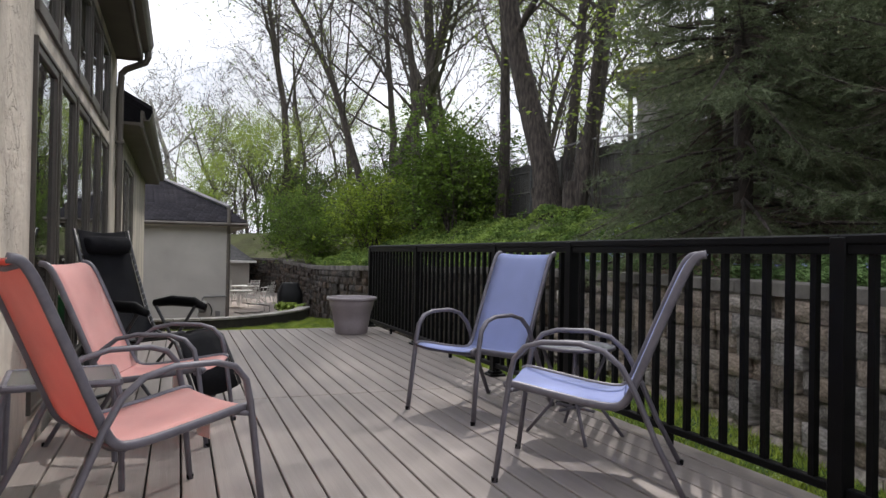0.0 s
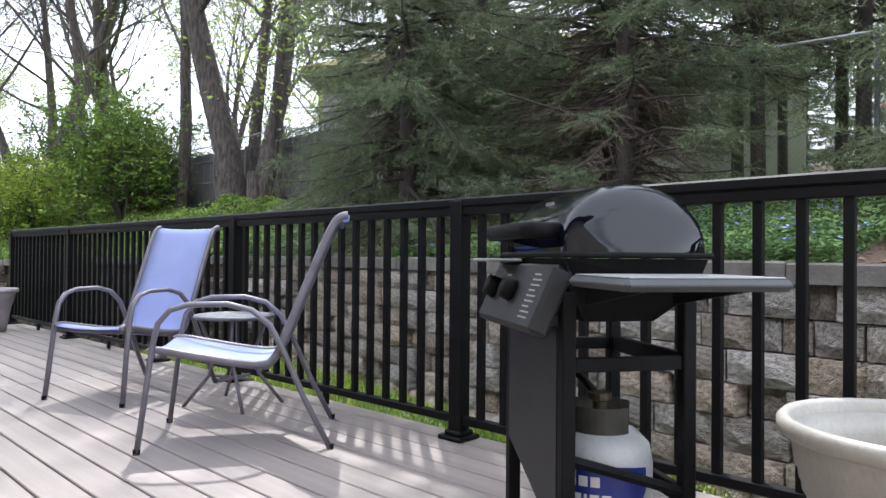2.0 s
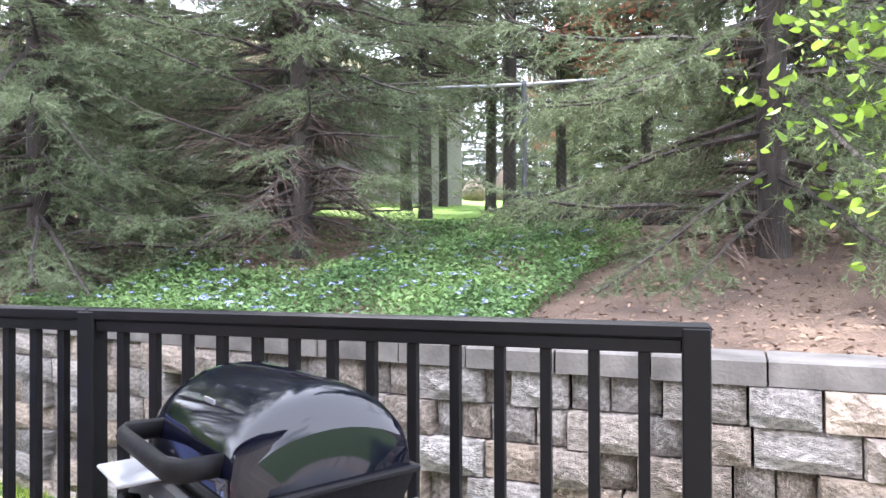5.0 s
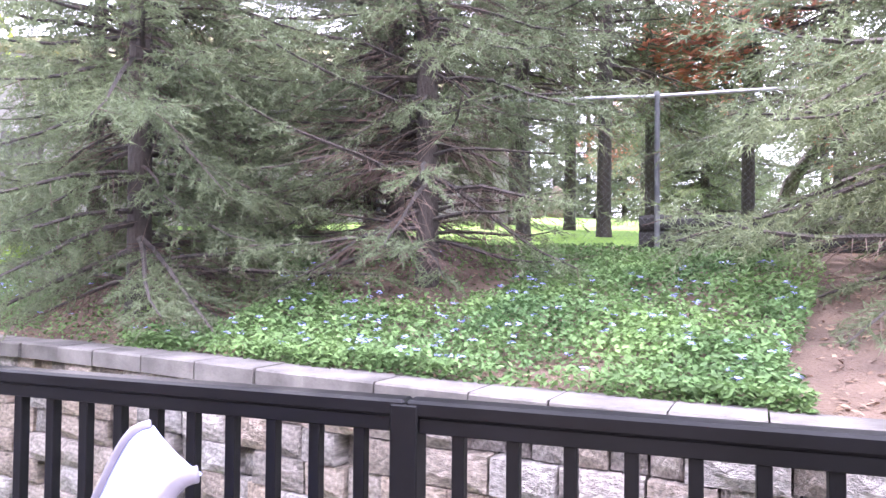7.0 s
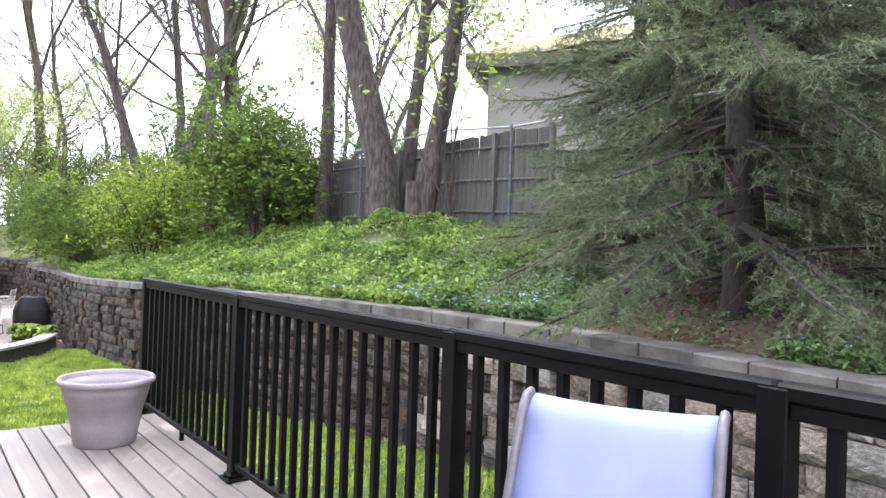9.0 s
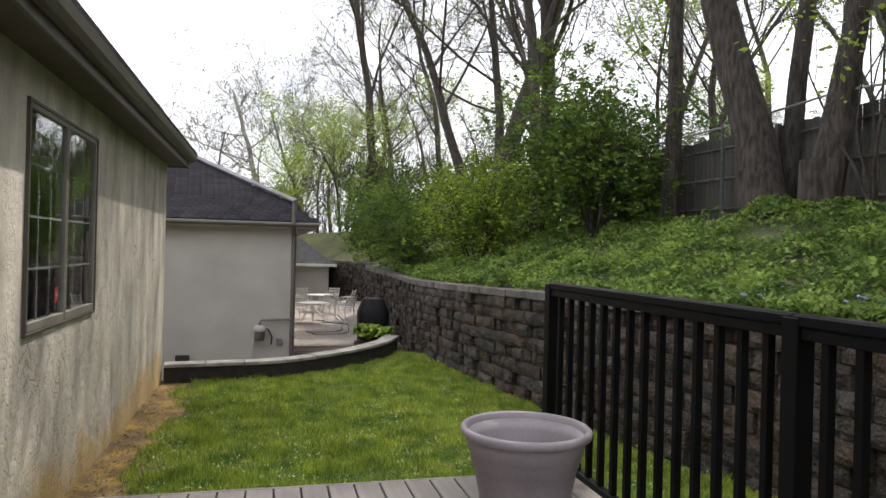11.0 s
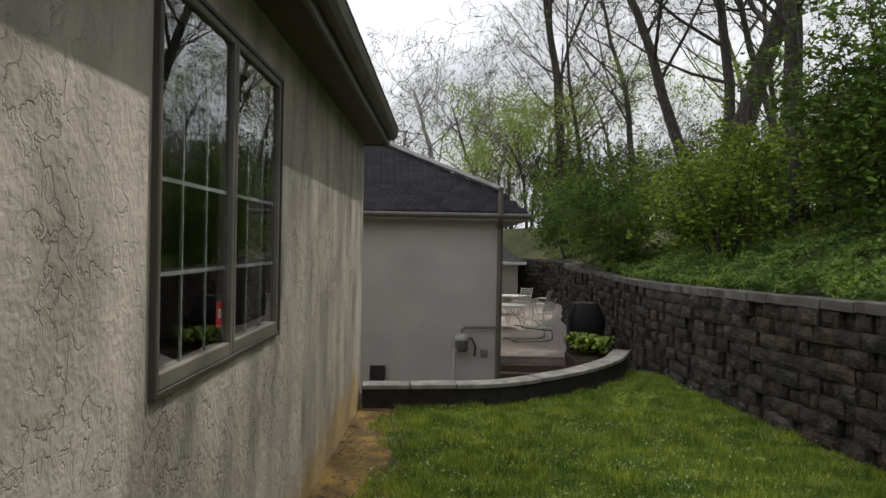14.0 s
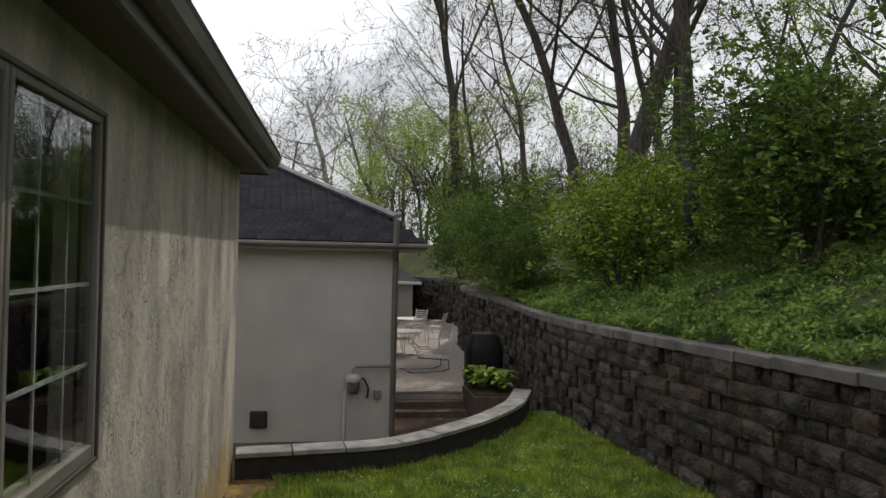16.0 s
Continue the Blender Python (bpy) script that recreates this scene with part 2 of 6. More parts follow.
def glass(name, tint=(0.8, 0.85, 0.85), rough=0.0):
    m = bpy.data.materials.new(name)
    m.use_nodes = True
    b = m.node_tree.nodes["Principled BSDF"]
    b.inputs["Base Color"].default_value = (*tint, 1)
    b.inputs["Transmission Weight"].default_value, b.inputs["Roughness"].default_value, b.inputs["IOR"].default_value = 1.0, rough, 1.5
    return m


M_GLASS = glass("window_glass")
M_TABLEGLASS = glass("frosted_table_glass", (0.75, 0.78, 0.76), 0.35)


# ---- mesh tools ----
class Shape:
    """Gathers vertices and faces, then makes one mesh object."""

    def __init__(self):
        self.v, self.f, self.n = [], [], 0

    def add(self, verts, faces):
        k = self.n
        self.v.extend(verts)
        self.f.extend([tuple(i + k for i in f) for f in faces])
        self.n += len(verts)
        return self

    def box(self, x0, x1, y0, y1, z0, z1, c=0.0, m=None):
        """A box; with c its edges are chamfered."""
        X, Y, Z = (x0, x1), (y0, y1), (z0, z1)
        if not c:
            vs = [Vector((X[i], Y[j], Z[k])) for i in (0, 1) for j in (0, 1) for k in (0, 1)]
            fs = [(0, 1, 3, 2), (4, 6, 7, 5), (0, 4, 5, 1), (2, 3, 7, 6), (0, 2, 6, 4), (1, 5, 7, 3)]
        else:
            vs, idx = [], {}
            for i in (0, 1):
                for j in (0, 1):
                    for k in (0, 1):
                        p = [X[i], Y[j], Z[k]]
                        d = [c * (1 - 2 * i), c * (1 - 2 * j), c * (1 - 2 * k)]
                        for a in range(3):
                            q = [p[b] + (0 if b == a else d[b]) for b in range(3)]
                            idx[i, j, k, a] = len(vs)
                            vs.append(Vector(q))
            fs = []
            for a in range(3):
                b, e = (a + 1) % 3, (a + 2) % 3
                for s in (0, 1):
                    ring = []
                    for p, q in ((0, 0), (1, 0), (1, 1), (0, 1)):
                        t = [0, 0, 0]
                        t[a], t[b], t[e] = s, p, q
                        ring.append(idx[(*t, a)])
                    fs.append(tuple(ring if s else ring[::-1]))
                for p in (0, 1):
                    for q in (0, 1):
                        t0, t1 = [0, 0, 0], [0, 0, 0]
                        t0[b] = t1[b] = p
                        t0[e] = t1[e] = q
                        t1[a] = 1
                        r = (idx[(*t0, b)], idx[(*t1, b)], idx[(*t1, e)], idx[(*t0, e)])
                        fs.append(r if p == q else r[::-1])
            for i in (0, 1):
                for j in (0, 1):
                    for k in (0, 1):
                        r = tuple(idx[i, j, k, a] for a in range(3))
                        fs.append(r if (i + j + k) % 2 else r[::-1])
        if m is not None:
            vs = [m @ v for v in vs]
        return self.add(vs, fs)

    def tube(self, pts, radii, sides=8, flat=1.0, caps=True):
        pts = [Vector(p) for p in pts]
        if not isinstance(radii, (list, tuple)):
            radii = [radii] * len(pts)
        up = None
        rings = []
        vs = []
        for i, p in enumerate(pts):
            d = (pts[min(i + 1, len(pts) - 1)] - pts[max(i - 1, 0)])
            if d.length < 1e-9:
                d = Vector((0, 0, 1))
            d.normalize()
            if up is None:
                up = d.cross(Vector((0, 0, 1)) if abs(d.z) < 0.9 else Vector((1, 0, 0))).normalized()
            up = (up - d * up.dot(d)).normalized()
            w = d.cross(up)
            rings.append(len(vs))
            for s in range(sides):
                a = 2 * math.pi * s / sides
                vs.append(p + (up * math.cos(a) + w * math.sin(a) * flat) * radii[i])
        fs = []
        for i in range(len(pts) - 1):
            a, b = rings[i], rings[i + 1]
            fs += [(a + s, a + (s + 1) % sides, b + (s + 1) % sides, b + s) for s in range(sides)]
        if caps:
            fs += [tuple(range(sides))[::-1], tuple(rings[-1] + s for s in range(sides))]
        return self.add(vs, fs)

    def lathe(self, profile, sides=32, at=(0, 0, 0)):
        vs, fs = [], []
        for r, z in profile:
            for s in range(sides):
                a = 2 * math.pi * s / sides
                vs.append(Vector((at[0] + r * math.cos(a), at[1] + r * math.sin(a), at[2] + z)))
        for i in range(len(profile) - 1):
            fs += [(i * sides + s, i * sides + (s + 1) % sides, (i + 1) * sides + (s + 1) % sides, (i + 1) * sides + s) for s in range(sides)]
        return self.add(vs, fs)

    def sheet(self, rows, thick=None):
        """A grid of points; with thick, a closed slab of that thickness."""
        nr, nc = len(rows), len(rows[0])
        vs = [Vector(p) for r in rows for p in r]
        fs = [(i * nc + j, i * nc + j + 1, (i + 1) * nc + j + 1, (i + 1) * nc + j) for i in range(nr - 1) for j in range(nc - 1)]
        if thick:
            off = Vector(thick)
            k = len(vs)
            vs += [v + off for v in vs]
            fs += [tuple(k + a for a in f[::-1]) for f in fs]
            edge = [i for i in range(nc)] + [i * nc + nc - 1 for i in range(1, nr)] + [(nr - 1) * nc + j for j in range(nc - 2, -1, -1)] + [i * nc for i in range(nr - 2, 0, -1)]
            fs += [(edge[i], edge[(i + 1) % len(edge)], k + edge[(i + 1) % len(edge)], k + edge[i]) for i in range(len(edge))]
        return self.add(vs, fs)

    def mesh(self, name, material, smooth=False):
        me = bpy.data.meshes.new(name)
        me.from_pydata([tuple(v) for v in self.v], [], self.f)
        me.materials.append(material)
        bm = bmesh.new()
        bm.from_mesh(me)
        bmesh.ops.recalc_face_normals(bm, faces=bm.faces)
        bm.to_mesh(me)
        bm.free()
        if smooth:
            me.shade_smooth()
        return me

    def part(self, name, material, parent=None, label="", smooth=False):
        ob = new(name, self.mesh(name, material, smooth))
        ob.parent = parent
        if label:
            ob["label"] = label
        return ob


def raw(name, verts, faces, material, parent=None, smooth=False):
    """A large mesh straight from arrays."""
    me = bpy.data.meshes.new(name)
    me.from_pydata(verts, [], faces)
    me.materials.append(material)
    if smooth:
        me.shade_smooth()
    ob = new(name, me)
    ob.parent = parent
    return ob


def piece(name, me, parent, m):
    ob = new(name, me)
    ob.parent = parent
    ob.matrix_basis = m
    return ob


def lerp_path(path, v):
    """x of the line at y = v."""
    for (x0, y0), (x1, y1) in zip(path, path[1:]):
        if y0 <= v <= y1:
            f = (v - y0) / (y1 - y0)
            f2 = f
            return x0 + (x1 - x0) * f2
    return path[0][0] if v < path[0][1] else path[-1][0]


def smooth_line(path, step):
    """Catmull-Rom points along a plan line, about step apart, with their length along it."""
    pts = []
    n = len(path)
    for i in range(n - 1):
        p = [Vector((*path[max(0, min(n - 1, k))], 0)) for k in (i - 1, i, i + 1, i + 2)]
        m = 12
        for s in range(m):
            t = s / m
            pts.append(0.5 * ((2 * p[1]) + (p[2] - p[0]) * t + (2 * p[0] - 5 * p[1] + 4 * p[2] - p[3]) * t * t + (3 * p[1] - p[0] - 3 * p[2] + p[3]) * t ** 3))
    pts.append(Vector((*path[-1], 0)))
    out, acc = [pts[0]], 0.0
    for a, b in zip(pts, pts[1:]):
        acc += (b - a).length
        if acc >= step:
            out.append(b)
            acc = 0.0
    return out


# ---- plan ----
WX = -3.42            # house wall
DECK_END = -0.12
WALL = [(1.30, -14), (1.38, -11), (1.45, -10), (1.55, -8.7), (1.70, -7.6), (1.9, -6.5), (2.14, -5.4), (2.38, -4.2), (2.58, -2.8), (2.68, -1), (2.64, 0.8), (2.48, 2.8),
        (2.2, 5), (1.97, 6.8), (1.78, 8.6), (1.66, 10.2), (1.64, 12), (1.8, 14), (1.98, 15.5), (2.05, 18), (1.9, 21), (2.07, 23.8), (2.9, 26), (3.2, 29), (2.2, 33), (-0.5, 36.5), (-6, 38)]


def wall_top(y):
    for (y0, z0), (y1, z1) in zip(((-20, 0.88), (-1, 0.88), (5, 0.79), (10, 0.68), (15.5, 0.58), (24, 0.68)), ((-1, 0.88), (5, 0.79), (10, 0.68), (15.5, 0.58), (24, 0.68), (60, 0.7))):
        if y0 <= y <= y1:
            return z0 + (z1 - z0) * (y - y0) / (y1 - y0)
    return 0.88


def lawn_z(x, y):
    f = min(1, max(0, (y + 2.5) / 6.0))
    return -0.50 - 0.36 * f * f * (3 - 2 * f) - 0.012 * max(0, y - 3.5) - 0.03 * min(1, max(0, (x + 1) / 3)) * f


def bank_z(x, y):
    """Height of the planted bank and the land above it."""
    d = x - lerp_path(WALL, y) - 0.3
    base = wall_top(y) - 0.03
    g = min(1, max(0, (y + 8.5) / 7.0))
    top = 1.62 + 0.38 * g * g * (3 - 2 * g) - base
    f = min(1, max(0, d / 4.0))
    z = base + top * (0.75 * f + 0.25 * f * f * (3 - 2 * f))
    if d > 4.0:
        z += (d - 4.0) * 0.085 if d < 30 else 26 * 0.085 + (d - 30) * 0.02
    mound = 0.18 * math.exp(-((x - 5.6) ** 2 + (y - 4.6) ** 2) / 2.0)
    return z + mound + 0.06 * min(1, max(0, d)) * noise.noise((x * 0.5, y * 0.5, 3.0))


# ---- ground ----
S = Shape()
S.box(-400, 400, -400, 400, -2.4, -2.0)
tagged(S.part("ground", M_LAWN), "grassy ground that reaches the horizon", "ground", kind="structure")
ys = [-40, -28, -20, -16] + [-14 + 0.4 * i for i in range(126)] + [38, 42, 50, 64, 90]
ds = [0.0, 0.15, 0.3, 0.6, 0.9, 1.2, 1.6, 2.0, 2.5, 3, 3.5, 4, 4.5, 5, 6, 7, 8, 10, 12, 15, 19, 24, 30, 40, 60, 90, 140]
rows, rows_far = [], []
for y in ys:
    xw = lerp_path(WALL, max(-14, min(36, y))) + 0.12
    made = [(xw + d, y, bank_z(xw + d, y) - (0.25 if d == 0 else 0)) for d in ds]
    if y < 14.01:
        rows.append(made)
    if y > 13.5:
        rows_far.append(made)
M_UNDER = mat("shaded_leaf_mould", (0.075, 0.095, 0.03), (0.04, 0.045, 0.02), 1.0, scale=3, bump=0.9, bscale=30, dist=0.04)
S = Shape()
S.sheet([r for r in rows if r[0][1] > 0.3])
tagged(S.part("ground_planted", M_UNDER, smooth=True), "planted bank under green ground cover", "ground", kind="structure")
S = Shape()
S.sheet([r for r in rows if r[0][1] < 0.7])
tagged(S.part("ground_bank", M_DIRT, smooth=True), "sloping bank of brown soil and pine needles", "ground", kind="structure")
S = Shape()
S.sheet(rows_far)
M_FLOOR = mat("woodland_floor", (0.12, 0.13, 0.05), (0.07, 0.07, 0.035), 1.0, scale=0.8, bump=0.9, bscale=12, dist=0.1)
tagged(S.part("ground_woods", M_FLOOR, smooth=True), "green and brown woodland floor behind the shrubs", "ground", kind="structure")
EDGE = [(-3.40, 7.86), (-2.52, 7.98), (-1.63, 8.16), (-0.85, 8.70), (0.0, 9.55), (0.58, 10.4), (1.0, 11.4)]


def edge_y(x):
    """Where the lawn ends at the edging wall."""
    for (x0, y0), (x1, y1) in zip(EDGE, EDGE[1:]):
        if x0 <= x <= x1:
            return y0 + (y1 - y0) * (x - x0) / (x1 - x0)
    return 7.85 if x < 0 else 11.4


rows = []
for i in range(44):
    y = -14 + 0.5 * i
    xw = lerp_path(WALL, y) + 0.1
    cols = [WX - 0.1 + (xw - WX + 0.1) * j / 24 for j in range(25)]
    if y <= 7.0:
        rows.append([(x, y, lawn_z(x, y)) for x in cols])
for f in (0.25, 0.5, 0.75, 1.0):
    row = []
    for j in range(25):
        x = WX - 0.1 + (lerp_path(WALL, 9) - WX + 0.15) * j / 24
        y = 7.0 + (edge_y(x) - 7.0) * f
        row.append((x, y, lawn_z(x, y)))
    rows.append(row)
S = Shape()
S.sheet(rows)
tagged(S.part("lawn_ground", M_LAWN, smooth=True), "mown green lawn beside the house", "lawn", kind="structure")

# ---- deck ----
deck = tagged(new("floor_deck"), "brown-grey composite deck floor of long boards", "deck floor", kind="structure")
S = Shape()
S.box(WX, 0.06, -14, DECK_END - 0.03, -0.30, -0.10)
S.part("joists", M_DARK, deck)
S = Shape()
S.box(WX, 0.10, DECK_END - 0.03, DECK_END, -0.34, -0.004, 0.004)
S.part("fascia", M_BOARD, deck)
S = Shape()
S.box(0.075, 0.10, -14, DECK_END - 0.031, -0.34, -0.004, 0.004)
S.part("fascia", M_BOARD, deck)

# ---- house ----
house = tagged(new("house"), "tan stucco house with brown trim and large windows", "house")
JY = -0.20            # where the tall part meets the low wing
WIN_COLS = [-5.45, -4.61, -3.77, -2.93, -2.09, -1.25]
TALL_END = -0.42      # end of the tall part's eave
S = Shape()


def wall_with_holes(S, y0, y1, z0, z1, holes, x0, x1):
    """One connected wall of thickness x0..x1 with its openings cut through."""
    yy = sorted({y0, y1, *[h[0] for h in holes], *[h[1] for h in holes]})
    zz = sorted({z0, z1, *[h[2] for h in holes], *[h[3] for h in holes]})
    ny, nz = len(yy) - 1, len(zz) - 1

    def solid(i, j):
        if not (0 <= i < ny and 0 <= j < nz):
            return False
        return not any(h[0] <= yy[i] and yy[i + 1] <= h[1] and h[2] <= zz[j] and zz[j + 1] <= h[3] for h in holes)
    at, vs, fs = {}, [], []

    def vert(k, i, j):
        if (k, i, j) not in at:
            at[k, i, j] = len(vs)
            vs.append(Vector(((x0, x1)[k], yy[i], zz[j])))
        return at[k, i, j]
    for i in range(ny):
        for j in range(nz):
            if not solid(i, j):
                continue
            for k in (0, 1):
                fs.append(tuple(vert(k, a, b) for a, b in ((i, j), (i + 1, j), (i + 1, j + 1), (i, j + 1))))
            for di, dj, ea, eb in ((-1, 0, (i, j), (i, j + 1)), (1, 0, (i + 1, j), (i + 1, j + 1)), (0, -1, (i, j), (i + 1, j)), (0, 1, (i, j + 1), (i + 1, j + 1))):
                if not solid(i + di, j + dj):
                    fs.append((vert(0, *ea), vert(0, *eb), vert(1, *eb), vert(1, *ea)))
    S.add(vs, fs)


big_holes = [(a + 0.0, b, 0.12, 2.26) for a, b in zip(WIN_COLS, WIN_COLS[1:])] + [(a, b, 2.40, 3.30) for a, b in zip(WIN_COLS, WIN_COLS[1:])]
wall_with_holes(S, -14, JY, -1.0, 3.46, big_holes, WX - 0.22, WX)
S.part("wall", M_STUCCO, house)
S = Shape()
wall_with_holes(S, JY, 7.84, -1.2, 2.66, [(1.20, 3.17, 0.68, 2.37)], WX - 0.22, WX - 0.004)
S.part("wall", M_STUCCO, house)
S = Shape()
S.box(WX - 6, WX - 0.221, 7.62, 7.838, -1.2, 2.66)
S.part("wall", M_STUCCO, house)
# Added room shell, coloured near black to stand in for indoor shade.
S = Shape()
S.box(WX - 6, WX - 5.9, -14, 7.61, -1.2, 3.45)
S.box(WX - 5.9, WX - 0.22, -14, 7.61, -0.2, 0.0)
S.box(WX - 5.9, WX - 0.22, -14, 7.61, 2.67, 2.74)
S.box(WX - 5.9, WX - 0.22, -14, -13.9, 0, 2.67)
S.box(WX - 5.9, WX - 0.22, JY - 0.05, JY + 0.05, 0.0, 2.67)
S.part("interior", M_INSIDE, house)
# tall part: soffit, fascia, gutter, roof
S = Shape()
S.box(WX - 0.3, -3.14, -14, TALL_END, 3.462, 3.50)
S.part("soffit", M_SOFFIT, house)
S = Shape()
S.box(-3.14, -3.11, -14, TALL_END + 0.02, 3.43, 3.66, 0.005)
S.box(WX - 2.5, -3.14, TALL_END, TALL_END + 0.02, 3.43, 3.66, 0.005)
S.box(WX - 0.22, WX, TALL_END + 0.021, JY, 3.462, 3.66, 0.004)
S.part("fascia", M_TRIM, house)


def gutter(y0, y1, x, z):
    g = Shape()
    prof = [(0, 0.12), (0, 0.0), (0.07, 0.0), (0.10, 0.05), (0.12, 0.12), (0.11, 0.12), (0.09, 0.055), (0.062, 0.012), (0.012, 0.012), (0.012, 0.12)]
    n = len(prof)
    vs = [Vector((x + a, y, z + b)) for y in (y0, y1) for a, b in prof]
    g.add(vs, [(i, (i + 1) % n, n + (i + 1) % n, n + i) for i in range(n)] + [tuple(range(n)), tuple(range(2 * n - 1, n - 1, -1))])
    return g


gutter(-14, TALL_END + 0.02, -3.108, 3.54).part("gutter", M_TRIM, house)
S = Shape()
S.sheet([[(-3.00, -14, 3.665), (-3.00, TALL_END + 0.06, 3.665)], [(-9.5, -14, 6.1), (-9.5, TALL_END + 0.06, 6.1)]], (0, 0, 0.06))
S.part("roof", M_ROOF, house)
# low wing: soffit, fascia, gutter, roof
S = Shape()
S.box(WX - 0.3, -3.14, JY + 0.0, 8.12, 2.662, 2.70)
S.part("soffit", M_SOFFIT, house)
S = Shape()
S.box(-3.14, -3.11, JY + 0.02, 8.15, 2.64, 2.86, 0.005)
S.box(WX - 5, -3.14, 8.12, 8.15, 2.64, 2.86, 0.005)
S.part("fascia", M_TRIM, house)
gutter(JY + 0.02, 8.15, -3.108, 2.73).part("gutter", M_TRIM, house)
S = Shape()
S.sheet([[(-3.00, JY, 2.865), (-3.00, 8.24, 2.865)], [(-6.4, JY, 4.75), (-6.4, 4.6, 4.75)]], (0, 0, 0.05))
S.sheet([[(-3.00, 8.24, 2.865), (-9.8, 8.24, 2.865)], [(-6.4, 4.6, 4.75), (-6.4, 4.6, 4.75)]], (0, 0, 0.05))
S.part("roof", M_ROOF, house)


def downspout(parent, pts, r=0.04):
    s = Shape()
    s.tube(pts, r, 8)
    return s.part("downspout", M_TRIM, parent)


dy = JY - 0.06
downspout(house, [(-3.05, TALL_END - 0.06, 3.56), (-3.05, TALL_END - 0.06, 3.48), (-3.07, TALL_END - 0.03, 3.42), (-3.31, dy - 0.04, 3.34), (-3.365, dy, 3.29), (-3.37, dy, 3.2), (-3.37, dy, 0.9), (-3.37, dy, -0.40), (-3.33, dy, -0.48)], 0.042)
for z in (0.35, 2.4):
    S = Shape()
    S.box(WX, -3.312, dy - 0.07, dy + 0.07, z, z + 0.03)
    S.part("strap", M_TRIM, house)


def window(name, y0, y1, z0, z1, x, sashes, label, muntins=True):
    """A window in a wall that faces +x: thin dark frame, sashes, glass almost flush, muntins behind it."""
    w = tagged(new(name), label, "window", kind="structure")
    w.location = (x, (y0 + y1) / 2, z0)
    hw, h = (y1 - y0) / 2, z1 - z0
    s = Shape()
    t = 0.026
    s.box(-0.10, 0.022, -hw, -hw + t, 0, h, 0.004)
    s.box(-0.10, 0.022, hw - t, hw, 0, h, 0.004)
    s.box(-0.10, 0.021, -hw + t, hw - t, h - t, h, 0.004)
    s.box(-0.10, 0.021, -hw + t, hw - t, 0, t, 0.004)
    s.part("window_frame", M_FRAME, w)
    sw = (2 * hw - 2 * t) / sashes
    for i in range(sashes):
        a = -hw + t + i * sw
        b = a + sw
        s = Shape()
        u = 0.04 if muntins else 0.05
        g = 0.006
        s.box(-0.07, 0.012, a + g, a + u, t, h - t, 0.005)
        s.box(-0.07, 0.012, b - u, b - g, t, h - t, 0.005)
        s.box(-0.07, 0.011, a + u, b - u, h - t - u, h - t, 0.005)
        s.box(-0.07, 0.011, a + u, b - u, t, t + u * 1.7, 0.005)
        s.part("sash", M_SASH if muntins else M_FRAME, w)
        s = Shape()
        s.box(-0.016, -0.010, a + u - 0.006, b - u + 0.006, t + u, h - t - u + 0.006)
        p = s.part("pane", M_GLASS, w)
        p.visible_shadow = False
        if muntins:
            s = Shape()
            s.box(-0.06, 0.003, b - g, b + g, t, h - t) if i < sashes - 1 else s.box(-0.06, 0.003, b - g, b, t, h - t)
            s.part("weatherstrip", M_DARK, w)
            lo = t + u * 1.7
            wide, tall = b - a - 2 * u, h - t - u - lo
            for k in (1, 2):
                s = Shape()
                yy = a + u + wide * k / 3
                s.box(-0.032, -0.022, yy - 0.006, yy + 0.006, lo, h - t - u)
                s.part("muntin", M_MUNTIN, w)
            for k in (1, 2, 3):
                s = Shape()
                zz = lo + tall * k / 4
                s.box(-0.0315, -0.0215, a + u, b - u, zz - 0.009, zz + 0.009)
                s.part("muntin", M_MUNTIN, w)
    return w


window("window_1", 1.20, 3.17, 0.68, 2.37, WX, 2, "two-sash casement window with white muntins in the stucco wall")
k = 2
for a, b in zip(WIN_COLS, WIN_COLS[1:]):
    window("window_%d" % k, a + 0.01, b - 0.01, 0.12, 2.26, WX, 1, "tall dark-framed window beside the deck", False)
    window("window_%d" % (k + 1), a + 0.01, b - 0.01, 2.40, 3.30, WX, 1, "upper dark-framed window under the eave", False)
    k += 2

# ---- garage ----
garage = tagged(new("garage"), "grey stucco garage with a dark shingled roof", "garage")
GX, GY = -1.16, 12.4
S = Shape()
S.box(-9, GX, GY, 30, -2.0, 1.98)
S.part("wall", M_GSTUCCO, garage)
SL = 0.62
S = Shape()
hipx = -4.9
S.sheet([[(-1.22, 12.08 + 0.75, 1.93 + 0.75 * SL), (-9, 12.08 + 0.75, 1.93 + 0.75 * SL)], [(hipx, 12.08 + 3.6, 1.93 + 3.6 * SL), (-9, 12.08 + 3.6, 1.93 + 3.6 * SL)]], (0, 0, -0.06))
S.sheet([[(-0.68, 12.08, 1.93), (-9, 12.08, 1.93)], [(-1.22, 12.83, 1.93 + 0.75 * SL), (-9, 12.83, 1.93 + 0.75 * SL)]], (0, 0, -0.06))
S.sheet([[(-0.68, 12.08, 1.93), (-0.68, 31, 1.93)], [(-1.22, 12.83, 1.93 + 0.75 * SL), (-1.22, 31, 1.93 + 0.75 * SL)]], (0, 0, -0.06))
S.sheet([[(-1.22, 12.83, 1.93 + 0.75 * SL), (-1.22, 31, 1.93 + 0.75 * SL)], [(hipx, 15.68, 1.93 + 3.6 * SL), (hipx, 31, 1.93 + 3.6 * SL)]], (0, 0, -0.06))
roof = S.part("roof", M_ROOF, garage)
S = Shape()
S.box(-9, -0.74, 12.10, 12.13, 1.78, 1.92, 0.004)
